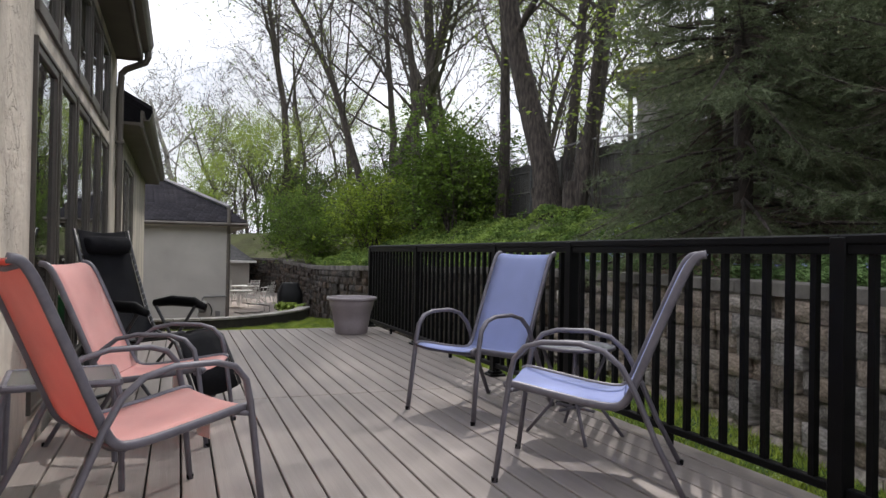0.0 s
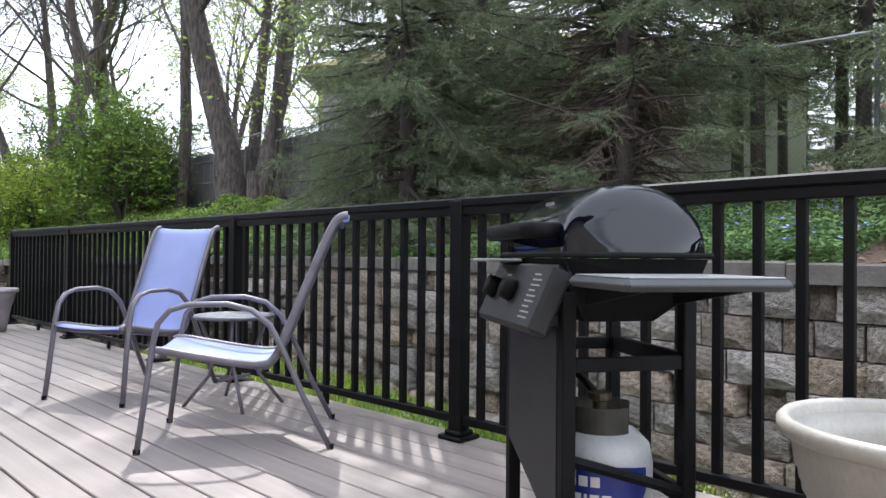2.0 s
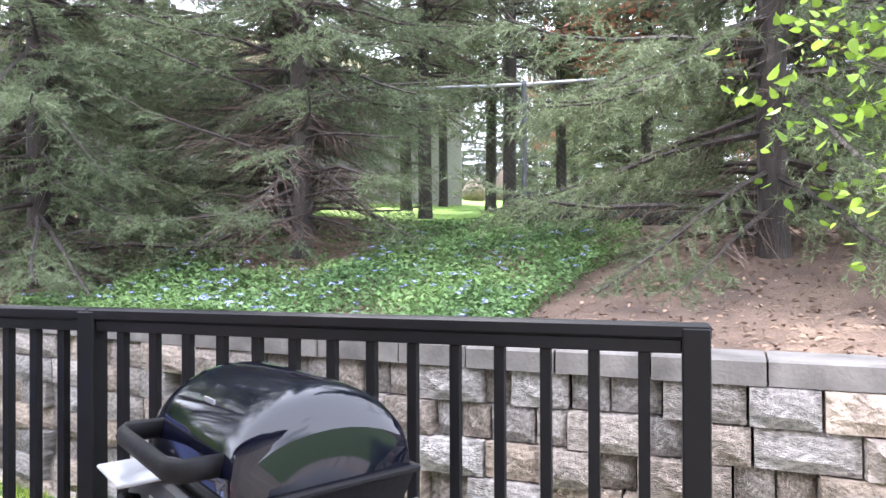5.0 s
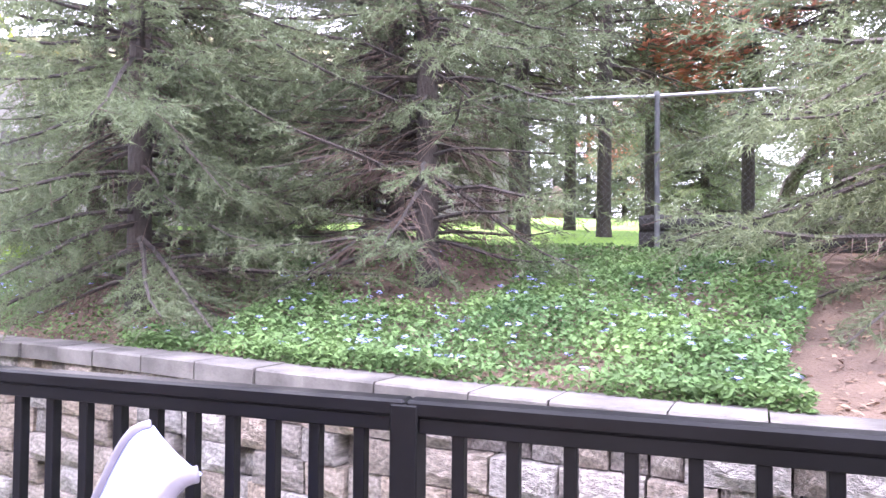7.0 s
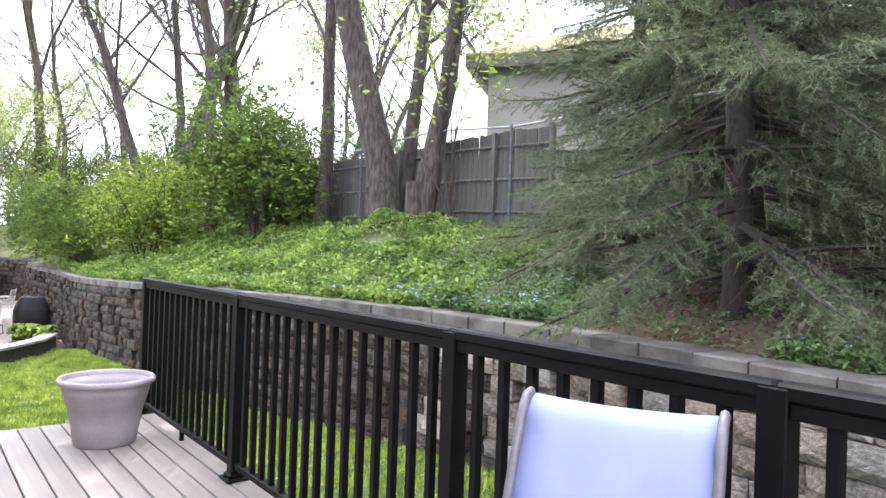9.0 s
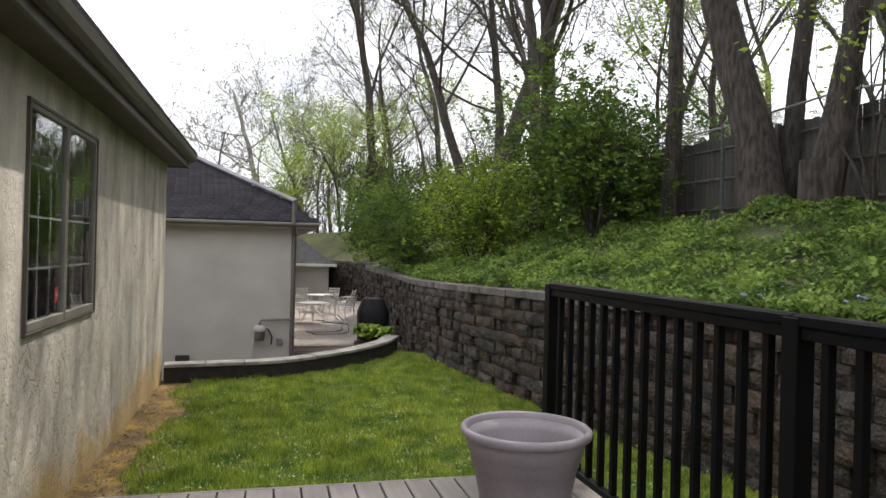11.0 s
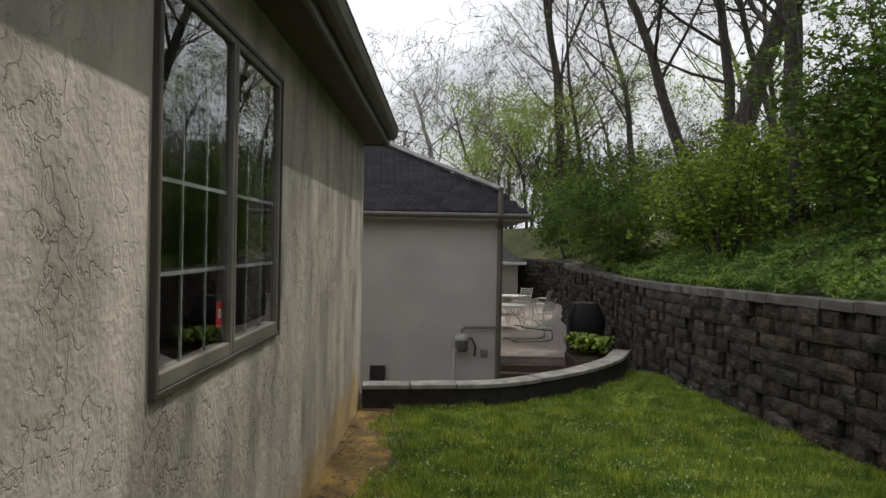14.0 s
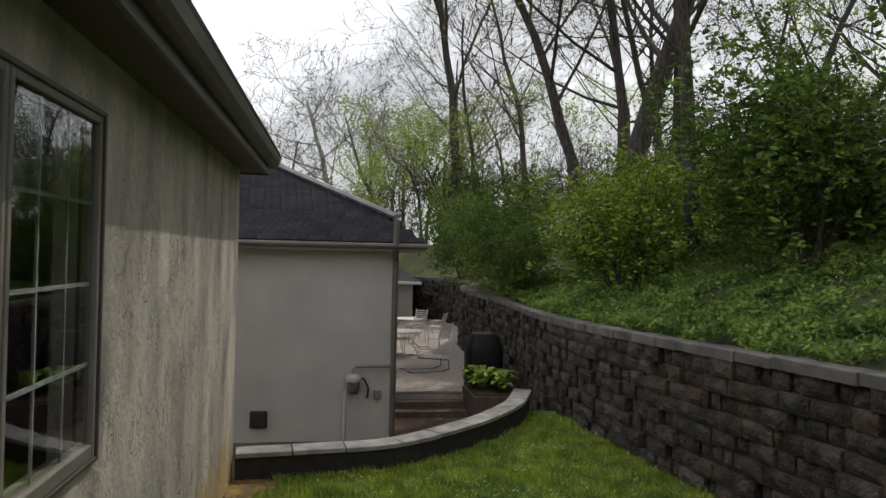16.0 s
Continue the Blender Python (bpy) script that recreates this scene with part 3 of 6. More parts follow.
S.box(-0.74, -0.71, 12.10, 31, 1.78, 1.92, 0.004)
S.box(-9, -0.74, 12.13, GY, 1.80, 1.83)
S.box(GX, -0.74, GY, 31, 1.80, 1.83)
S.part("fascia", mat("pale_fascia_paint", (0.34, 0.30, 0.25), (0.28, 0.25, 0.21), 0.7, scale=3, bump=0.1), garage)
S = Shape()
S.tube([(-9, 12.05, 1.88), (-0.66, 12.05, 1.88)], 0.05, 8)
S.part("gutter", M_TRIM, garage)
S = Shape()
S.tube([(-1.18, 12.80, 2.46), (-3.0, 14.20, 1.93 + 2.12 * SL + 0.06), (hipx, 15.68, 1.93 + 3.6 * SL + 0.05)], 0.11, 6, 0.5)
S.part("hip_cap", mat("grey_flashing", (0.26, 0.25, 0.26), (0.18, 0.175, 0.18), 0.8, scale=4), garage)
downspout(garage, [(-1.24, 12.06, 2.36), (-1.24, 12.04, 1.9), (-1.24, 12.2, 1.74), (-1.22, 12.34, 1.6), (-1.22, 12.34, -1.7)], 0.055)

# ---- retaining wall ----
wall = tagged(new("wall_retaining"), "curved retaining wall of weathered split-face blocks", "retaining wall", kind="structure")
line = smooth_line(WALL, 0.10)
S = Shape()
core_front, core_back = [], []
for i, p in enumerate(line):
    d = (line[min(i + 1, len(line) - 1)] - line[max(i - 1, 0)]).normalized()
    nrm = Vector((d.y, -d.x, 0))
    core_front.append((p + nrm * 0.13, wall_top(p.y)))
    core_back.append((p + nrm * 0.26, wall_top(p.y)))
S.sheet([[(*a[0].xy, -1.9) for a in core_front], [(*a[0].xy, a[1] - 0.07) for a in core_front], [(*b[0].xy, b[1] - 0.07) for b in core_back], [(*b[0].xy, -1.9) for b in core_back]])
S.part("core", M_DARK, wall)

# ---- edging wall, well, steps and patio ----
S = Shape()
S.box(-9, 4, 7.8, 14.9, -2.05, -1.72)
tagged(S.part("ground_well", M_DIRT), "bare soil in the sunken strip beside the garage", "ground", kind="structure")
edging = tagged(new("edging_wall"), "low curved stone edging wall with pale caps", "edging wall")
eline = smooth_line(EDGE, 0.05)


def slab_along(S, pts, half, z0, z1, c=0.0):
    """A curved slab of width 2 * half along plan points."""
    lo_l, lo_r = [], []
    for i, p in enumerate(pts):
        d = (pts[min(i + 1, len(pts) - 1)] - pts[max(i - 1, 0)]).normalized()
        nn = Vector((d.y, -d.x, 0))
        lo_l.append(p - nn * half)
        lo_r.append(p + nn * half)
    c = c or 0.004
    loop = lambda i: [(*lo_l[i].xy, z0), (*lo_l[i].xy, z1 - c), (*lo_l[i].lerp(lo_r[i], c / half / 2).xy, z1), (*lo_r[i].lerp(lo_l[i], c / half / 2).xy, z1), (*lo_r[i].xy, z1 - c), (*lo_r[i].xy, z0)]
    rings = [loop(i) for i in range(len(pts))]
    n = 6
    vs = [Vector(p) for r in rings for p in r]
    fs = [(i * n + k, i * n + (k + 1) % n, (i + 1) * n + (k + 1) % n, (i + 1) * n + k) for i in range(len(rings) - 1) for k in range(n)]
    fs += [tuple(range(n))[::-1], tuple((len(rings) - 1) * n + k for k in range(n))]
    S.add(vs, fs)


# Base much darker than the caps.
S = Shape()
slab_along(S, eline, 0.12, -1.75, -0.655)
S.part("base", mat("near_black_block", (0.036, 0.03, 0.026), (0.018, 0.015, 0.014), 0.95, scale=6, bump=0.6, bscale=30), edging)
acc, start = 0.0, 0
for i in range(1, len(eline)):
    acc += (eline[i] - eline[i - 1]).length
    if acc > 0.62 or i == len(eline) - 1:
        S = Shape()
        seg = eline[start:i + 1]
        a, b = seg[0].lerp(seg[1], 0.12), seg[-1].lerp(seg[-2], 0.12)
        lift = 0.012 * random.random()
        slab_along(S, [a] + seg[1:-1] + [b], 0.155, -0.652 + lift, -0.60 + lift, 0.008)
        S.part("cap_stone", M_EDGECAP, edging)
        acc, start = 0.0, i
patio = tagged(new("patio"), "sunlit brick patio behind the garage", "patio", kind="structure")
S = Shape()
S.sheet([[(GX, 14.75, -1.35), (2.4, 14.75, -1.35)], [(GX, 40, -1.35), (4, 40, -1.35)]], (0, 0, -0.3))
S.part("paving", M_PATIO, patio)
S = Shape()
bw, bl, g = 0.10, 0.21, 0.008
S.box(-bl / 2 + g / 2, bl / 2 - g / 2, -bw / 2 + g / 2, bw / 2 - g / 2, -0.03, 0.006, 0.004)
brick_mesh = S.mesh("brick", M_BRICK)
S = Shape()
S.box(GX, 0.55, 14.45, 14.75, -1.75, -1.46)
S.box(GX, 0.55, 14.15, 14.45, -1.75, -1.60)
S.part("step", M_BRICK, patio)
for r in range(6):
    for c in range(8):
        x = GX + 0.11 + c * bl + (bl / 2 if r % 2 else 0)
        if r < 3:
            piece("brick", brick_mesh, patio, pose(x, 14.80 + r * bw, -1.348))
        elif x < 0.45:
            piece("brick", brick_mesh, patio, pose(x, 14.50 + (r - 3) * bw, -1.455 if r < 6 else 0))
S = Shape()
S.box(0.56, 1.7, 13.6, 14.9, -1.75, -1.18, 0.01)
bed = tagged(S.part("planter_bed", M_BRICK), "low brick planting bed by the steps", "planter bed")
S = Shape()
S.box(0.62, 1.64, 13.66, 14.84, -1.178, -1.15)
S.part("soil", M_DIRT, bed)

# garage fittings
M_PIPE = mat("grey_conduit", (0.22, 0.215, 0.21), rough=0.5, bump=0.05)
meter = tagged(new("gas_meter"), "grey gas meter with pipes on the garage wall", "gas meter")
meter.location = (-1.95, 12.38, -0.62)
S = Shape()
S.lathe([(0, -0.20), (0.09, -0.19), (0.12, -0.12), (0.12, 0.06), (0.10, 0.12), (0.0, 0.13)], 16, (0, -0.14, 0))
S.part("body", mat("meter_grey", (0.13, 0.13, 0.125), rough=0.5), meter, smooth=True)
S = Shape()
S.lathe([(0.0, 0.0), (0.135, 0.0), (0.14, 0.02), (0.14, 0.075), (0.11, 0.125), (0.0, 0.14)], 20, (0, -0.14, 0.02))
S.part("cap", mat("pale_meter_cap", (0.48, 0.47, 0.43), rough=0.5), meter, "pale rounded meter cap", smooth=True)
S = Shape()
S.tube([(0, -0.10, 0.12), (0, -0.10, 0.24), (0.05, -0.08, 0.28), (0.70, -0.06, 0.29)], 0.028, 8)
S.part("pipe", M_PIPE, meter)
S = Shape()
S.tube([(-0.13, -0.10, -0.15), (-0.15, -0.10, -0.3), (-0.15, -0.10, -1.05)], 0.03, 8)
S.part("riser_pipe", mat("pale_pipe", (0.5, 0.49, 0.47), rough=0.5), meter)
S = Shape()
S.tube([(0.08, -0.1, 0.1), (0.2, -0.08, 0.05), (0.28, -0.05, -0.12), (0.26, -0.04, -0.3)], 0.018, 6)
S.part("cable", M_DARK, meter)
S = Shape()
S.box(0.38, 0.52, -0.06, -0.0, -0.32, -0.16, 0.01)
S.part("outlet_box", M_PIPE, meter)
S = Shape()
S.box(-3.78, -3.48, 12.34, 12.40, -1.45, -1.15, 0.01)
S.box(-3.75, -3.51, 12.325, 12.335, -1.42, -1.18)
tagged(S.part("foundation_vent", M_DARK), "dark foundation vent low on the garage wall", "vent")

# ---- railing ----
railing = tagged(new("railing"), "black metal deck railing with square balusters", "railing")
POSTS = [-0.05, -2.16, -4.32, -5.57, -7.735, -9.86]
H = 1.18
for py in POSTS:
    S = Shape()
    S.box(-0.038, 0.038, py - 0.038, py + 0.038, 0.0, H - 0.012, 0.004)
    p = S.part("post", M_RAIL, railing)
    S = Shape()
    S.box(-0.075, 0.075, py - 0.075, py + 0.075, 0.0, 0.022, 0.006)
    S.box(-0.052, 0.052, py - 0.052, py + 0.052, 0.022, 0.045, 0.006)
    S.part("base_plate", M_RAIL, p)
    for sx in (-0.055, 0.055):
        S = Shape()
        S.lathe([(0.012, 0.022), (0.012, 0.03), (0.0, 0.032)], 6, (sx, py + 0.055, 0))
        S.part("bolt", M_METAL, p)
for a, b in zip(POSTS, POSTS[1:]):
    S = Shape()
    S.box(-0.034, 0.034, b - 0.002 if b != POSTS[-1] else b - 0.04, a - 0.004, H - 0.045, H, 0.008)
    S.part("top_rail", M_RAIL, railing)
    S = Shape()
    S.box(-0.026, 0.026, b + 0.039, a - 0.039, H - 0.085, H - 0.0452, 0.003)
    S.part("sub_rail", M_RAIL, railing)
    S = Shape()
    S.box(-0.022, 0.022, b + 0.039, a - 0.039, 0.075, 0.115, 0.004)
    S.part("bottom_rail", M_RAIL, railing)
    n = max(2, round((a - b) / 0.139) - 1)
    S = Shape()
    S.box(-0.0165, 0.0165, -0.0165, 0.0165, 0.1152, H - 0.0852, 0.002)
    me = S.mesh("baluster", M_RAIL)
    for i in range(n):
        piece("baluster", me, railing, pose(0, b + (a - b) * (i + 1) / (n + 1), 0))
    if a - b > 1.6:
        S = Shape()
        S.box(-0.015, 0.015, (a + b) / 2 - 0.015, (a + b) / 2 + 0.015, 0.0, 0.0748, 0.002)
        S.part("rail_foot", M_RAIL, railing)

# ---- sling chairs ----
M_CHAIR = mat("bronze_grey_tube", (0.16, 0.15, 0.175), (0.11, 0.103, 0.125), 0.45, 0.15, scale=10, bump=0.04)


def weave(name, col, through_col):
    """Woven vinyl mesh: pale where lit, deeper in colour where light comes through."""
    m = mat(name, col, tuple(0.86 * c for c in col), 0.75, scale=5, bump=0.25, bscale=500, dist=0.002, trans=0.45)
    for node in m.node_tree.nodes:
        if node.bl_idname == "ShaderNodeBsdfTranslucent":
            m.node_tree.links.remove(node.inputs["Color"].links[0])
            node.inputs["Color"].default_value = (*through_col, 1)
    return m


M_BLUE, M_CORAL = weave("blue_sling_fabric", (0.46, 0.53, 0.85), (0.38, 0.44, 0.70)), weave("coral_sling_fabric", (0.92, 0.60, 0.57), (0.82, 0.15, 0.06))


def sling_chair(name, fabric, label, group):
    """High-back stacking patio chair: faces +y, feet on z = 0."""
    c = tagged(new(name), label, "chair", group=group)
    w = 0.285
    prof = [(0.40, 0.445), (0.36, 0.455), (0.22, 0.430), (0.02, 0.395), (-0.10, 0.385), (-0.155, 0.41), (-0.20, 0.50), (-0.28, 0.70), (-0.37, 0.92), (-0.42, 1.03), (-0.455, 1.075), (-0.50, 1.085)]

    def curve(n):
        out = []
        for i in range(len(prof) - 1):
            p = [Vector(prof[max(0, min(len(prof) - 1, k))]) for k in (i - 1, i, i + 1, i + 2)]
            for s in range(n):
                t = s / n
                out.append(0.5 * ((2 * p[1]) + (p[2] - p[0]) * t + (2 * p[0] - 5 * p[1] + 4 * p[2] - p[3]) * t * t + (3 * p[1] - p[0] - 3 * p[2] + p[3]) * t ** 3))
        return out + [Vector(prof[-1])]
    cv = curve(4)
    hw = 0.245
    for nm, pts in (("seat", cv[:20]), ("backrest", cv[19:])):
        S = Shape()
        rows = []
        for q in pts:
            top = 0.012 * min(1.0, max(0.0, (q.y - 0.98) / 0.06))
            rows.append([(x * (hw + top), q.x, q.y - 0.012 * (1 - x * x) + (0.006 if nm == "seat" else 0)) for x in (-1, -0.6, -0.2, 0.2, 0.6, 1)])
        S.sheet(rows, (0, 0.004, -0.004))
        S.part(nm, fabric, c, smooth=True)
    for sx in (-1, 1):
        S = Shape()
        S.tube([(sx * 0.252, q.x, q.y) for q in cv[:-1]], 0.0135, 8, 1.4)
        S.part("side_rail", M_CHAIR, c, smooth=True)
        # front leg, arm and rear leg in one bent tube each side
        S = Shape()
        S.tube([(sx * 0.30, 0.43, 0.0), (sx * 0.292, 0.40, 0.25), (sx * 0.288, 0.372, 0.48), (sx * 0.287, 0.35, 0.58), (sx * 0.287, 0.30, 0.640), (sx * 0.287, 0.22, 0.665), (sx * 0.287, 0.05, 0.668),
                (sx * 0.286, -0.06, 0.640), (sx * 0.285, -0.14, 0.570), (sx * 0.286, -0.20, 0.46), (sx * 0.292, -0.30, 0.23), (sx * 0.298, -0.42, 0.0)], 0.0135, 8, 1.3)
        S.part("arm_frame", M_CHAIR, c, smooth=True)
        for fy, fx in ((0.43, 0.30), (-0.42, 0.298)):
            S = Shape()
            S.lathe([(0.016, 0.0), (0.017, 0.025), (0.0, 0.026)], 8, (sx * fx, fy, -0.001))
            S.part("foot_cap", M_RAIL, c)
    for y, z, r in ((0.36, 0.435, 0.011), (-0.11, 0.372, 0.011), (-0.455, 1.06, 0.011)):
        S = Shape()
        k = 0.29 if y > 0.3 else 0.252
        S.tube([(-k, y, z), (-k * 0.6, y - 0.01, z - 0.015), (k * 0.6, y - 0.01, z - 0.015), (k, y, z)], r, 8)
        S.part("cross_bar", M_CHAIR, c, smooth=True)
    return c


def facing(x, y, fx, fy):
    return pose(x, y, 0, 0, 0, math.degrees(math.atan2(-fx, fy)))


blue = sling_chair("patio_chair", M_BLUE, "high-back patio chair with a pale blue sling seat", "blue chairs by the railing")
blue.matrix_basis = facing(-0.64, -5.46, -0.91, -0.42)
copy_thing(blue, facing(-0.71, -6.95, -0.79, 0.61))
coral = sling_chair("patio_chair", M_CORAL, "high-back patio chair with a coral red sling seat", "coral chairs by the house")
coral.matrix_basis = facing(-2.82, -6.90, 0.89, 0.45) @ Matrix.Diagonal((1, 1, 0.95, 1))
second = copy_thing(coral, facing(-2.80, -5.50, 0.95, -0.30) @ Matrix.Diagonal((1, 1, 0.95, 1)))
second["label"] = "coral red sling patio chair with a hanging tag"
for ob, px, py in ((coral, 0.05, 0.30), (second, 0.12, 0.20)):
    S = Shape()
    S.box(px - 0.05, px + 0.05, py, py + 0.004, 0.30, 0.40)
    S.part("paper_tag", mat("white_paper", (0.7, 0.7, 0.68), rough=0.8), ob, "white printed tag under the seat")

# zero-gravity recliner
M_BLACKTEX = mat("black_sling_fabric", (0.010, 0.010, 0.013), (0.006, 0.006, 0.008), 0.85, spec=0.2, scale=8, bump=0.3, bscale=300)
M_DKTUBE = mat("dark_grey_tube", (0.07, 0.07, 0.075), rough=0.4, metal=0.3, bump=0)
rec = tagged(new("recliner_chair"), "black folding zero-gravity recliner with a head pillow", "recliner")
rec.matrix_basis = facing(-2.87, -4.55, 0.78, -0.62)
bk = [(0.16, 0.46), (-0.02, 0.43), (-0.10, 0.47), (-0.18, 0.62), (-0.30, 0.95), (-0.38, 1.20)]
lg = [(0.18, 0.46), (0.40, 0.50), (0.48, 0.46), (0.56, 0.30), (0.64, 0.12)]
for nm, pr in (("backrest", bk), ("leg_rest", lg)):
    S = Shape()
    S.sheet([[(x * 0.22, y, z - 0.02 * (1 - x * x)) for x in (-1, -0.5, 0, 0.5, 1)] for y, z in pr], (0, 0.008, -0.006))
    S.part(nm, M_BLACKTEX, rec, smooth=True)
S = Shape()
S.tube([(-0.19, -0.33, 1.09), (-0.17, -0.33, 1.09), (0.17, -0.33, 1.09), (0.19, -0.33, 1.09)], [0.04, 0.065, 0.065, 0.04], 12)
S.part("pillow", M_BLACKTEX, rec, "padded black head pillow", smooth=True)
for sx in (-1, 1):
    S = Shape()
    S.tube([(sx * 0.25, y, z) for y, z in bk], 0.012, 8)
    S.part("back_frame", M_DKTUBE, rec, smooth=True)
    S = Shape()
    S.tube([(sx * 0.25, y, z) for y, z in lg], 0.012, 8)
    S.part("leg_frame", M_DKTUBE, rec, smooth=True)
    S = Shape()
    S.tube([(sx * 0.30, -0.16, 0.66), (sx * 0.30, 0.0, 0.685), (sx * 0.30, 0.20, 0.68), (sx * 0.30, 0.30, 0.645)], [0.018, 0.026, 0.026, 0.016], 8, 1.5)
    S.part("armrest", M_RAIL, rec, smooth=True)
    S = Shape()
    S.tube([(sx * 0.29, 0.22, 0.66), (sx * 0.29, 0.0, 0.34), (sx * 0.29, -0.30, 0.012)], 0.012, 8)
    S.part("leg", M_DKTUBE, rec)
    S = Shape()
    S.tube([(sx * 0.275, -0.12, 0.64), (sx * 0.275, 0.08, 0.34), (sx * 0.275, 0.40, 0.012)], 0.012, 8)
    S.part("leg", M_DKTUBE, rec)
    S = Shape()
    for i in range(16):
        f = i / 15
        y, z = -0.12 - 0.25 * f, 0.52 + 0.62 * f
        S.tube([(sx * 0.215, y, z), (sx * 0.25, y - 0.004, z + 0.02)], 0.003, 4)
    S.part("lacing", mat("grey_cord", (0.35, 0.35, 0.36), bump=0), rec)
for y in (-0.30, 0.40):
    S = Shape()
    S.tube([(-0.29, y, 0.013), (0.29, y, 0.013)], 0.0125, 8)
    S.part("floor_bar", M_DKTUBE, rec)
S = Shape()
S.lathe([(0.10, 0.0), (0.13, 0.02), (0.145, 0.26), (0.15, 0.27), (0.135, 0.265), (0.12, 0.03), (0.0, 0.025)], 20)
bucket = S.part("bucket", mat("green_plastic", (0.05, 0.30, 0.10), rough=0.4), None, smooth=True)
bucket.location = (-3.18, -3.1, 0.38)
S = Shape()
S.box(-0.2, 0.2, -0.2, 0.2, 0.0, 0.378, 0.01)
stand = tagged(S.part("storage_box", M_DKTUBE), "dark plastic storage box against the house wall", "storage box")
stand.location = (-3.18, -3.1, 0.001)
tagged(bucket, "green plastic bucket on a dark box", "bucket")

# glass side table by the house
tab = tagged(new("side_table"), "square glass-topped side table between the coral chairs", "side table")
tab.matrix_basis = pose(-3.12, -6.32, 0, 0, 0, 8)
S = Shape()
for a, b in (((-0.22, -0.22), (0.22, -0.22)), ((0.22, -0.22), (0.22, 0.22)), ((0.22, 0.22), (-0.22, 0.22)), ((-0.22, 0.22), (-0.22, -0.22))):
    S.tube([(*a, 0.475), (*b, 0.475)], 0.016, 8)
S.part("rim", M_CHAIR, tab)
S = Shape()
S.box(-0.215, 0.215, -0.215, 0.215, 0.478, 0.484)
S.part("glass_top", M_TABLEGLASS, tab)
for sx in (-1, 1):
    for sy in (-1, 1):
        S = Shape()
        S.tube([(sx * 0.21, sy * 0.21, 0.47), (sx * 0.225, sy * 0.225, 0.40), (sx * 0.235, sy * 0.235, 0.0)], 0.014, 8)
        S.part("leg", M_CHAIR, tab)

# round side table by the railing
rt = tagged(new("round_side_table"), "small round glass side table with folding grey legs", "side table")
rt.matrix_basis = pose(-0.40, -6.28, 0, 0, 0, 20)
S = Shape()
S.lathe([(0.0, 0.520), (0.20, 0.520), (0.222, 0.526), (0.222, 0.534), (0.20, 0.531), (0.0, 0.531)], 32)
S.part("glass_top", mat("pebbled_grey_glass", (0.30, 0.31, 0.32), (0.24, 0.25, 0.26), 0.25, scale=30, bump=0.3, bscale=160), rt)
S = Shape()
S.tube([(0.226 * math.cos(a / 24 * 2 * math.pi), 0.226 * math.sin(a / 24 * 2 * math.pi), 0.527) for a in range(25)], 0.011, 8, caps=False)
S.part("rim", M_CHAIR, rt, smooth=True)
for sx in (-1, 1):
    for sy in (-1, 1):
        S = Shape()
        S.tube([(sx * 0.16, sy * 0.12, 0.515), (sx * 0.10, sy * 0.06, 0.30), (sx * 0.10, sy * 0.10, 0.18), (sx * 0.18, sy * 0.22, 0.0)], 0.0105, 8)
        S.part("leg", M_CHAIR, rt, smooth=True)
for a in (0, 90):
    S = Shape()
    S.tube([pose(0, 0, 0, 0, 0, a) @ Vector(p) for p in ((-0.14, -0.0, 0.16), (0.14, 0.0, 0.16))], 0.009, 6)
    S.part("brace", M_CHAIR, rt)


# ---- planters ----
def planter(name, col, label, loc, turn=0, s=1.0, tall=1.0):
    m = mat(name + "_plastic", col, tuple(0.8 * c for c in col), 0.6, scale=4, bump=0.15, bscale=80, stretch=(1, 1, 0.6))
    p = tagged(new(name), label, "planter")
    p.matrix_basis = pose(*loc, 0, 0, turn) @ Matrix.Diagonal((s, s, tall, 1))
    S = Shape()
    S.lathe([(0.0, 0.0), (0.20, 0.0), (0.212, 0.012), (0.232, 0.14), (0.262, 0.30), (0.270, 0.305), (0.272, 0.33), (0.278, 0.335), (0.280, 0.36), (0.287, 0.365), (0.300, 0.44), (0.292, 0.455), (0.272, 0.40), (0.245, 0.28), (0.222, 0.16), (0.0, 0.155)], 48)
    b = S.part("pot", m, p, smooth=True)
    S = Shape()
    S.lathe([(0.299, 0.438), (0.316, 0.442), (0.331, 0.452), (0.332, 0.476), (0.320, 0.488), (0.308, 0.488), (0.299, 0.478), (0.293, 0.450)], 48)
    S.part("rim", m, p, smooth=True)
    S = Shape()
    S.lathe([(0.0, 0.185), (0.12, 0.19), (0.222, 0.178)], 24)
    S.part("potting_soil", M_DIRT, p)
    return p


planter("planter_pot", (0.34, 0.30, 0.32), "empty grey-mauve plastic planter pot on the deck corner", (-0.48, -0.87, 0))
planter("white_planter_pot", (0.37, 0.355, 0.32), "large off-white plastic planter pot beside the grill", (-0.52, -9.715, 0), s=0.96, tall=1.03)

# ---- gas grill ----
M_ENAMEL = mat("black_enamel", (0.0025, 0.003, 0.007), (0.002, 0.0024, 0.006), 0.05, scale=4, bump=0.0, spec=0.38)
M_CAST = mat("dark_cast_metal", (0.008, 0.008, 0.009), (0.005, 0.005, 0.0055), 0.6, scale=9, bump=0.15, spec=0.1)
M_GREYP = mat("dark_grey_sheet", (0.022, 0.022, 0.024), (0.016, 0.016, 0.0175), 0.5, scale=5, bump=0.05, spec=0.25)
M_SHELF = mat("grey_side_shelf", (0.23, 0.235, 0.245), (0.19, 0.195, 0.205), 0.45, scale=12, bump=0.1, bscale=200)
M_SHELFE = mat("shelf_edge", (0.04, 0.042, 0.046), rough=0.5, bump=0.05)
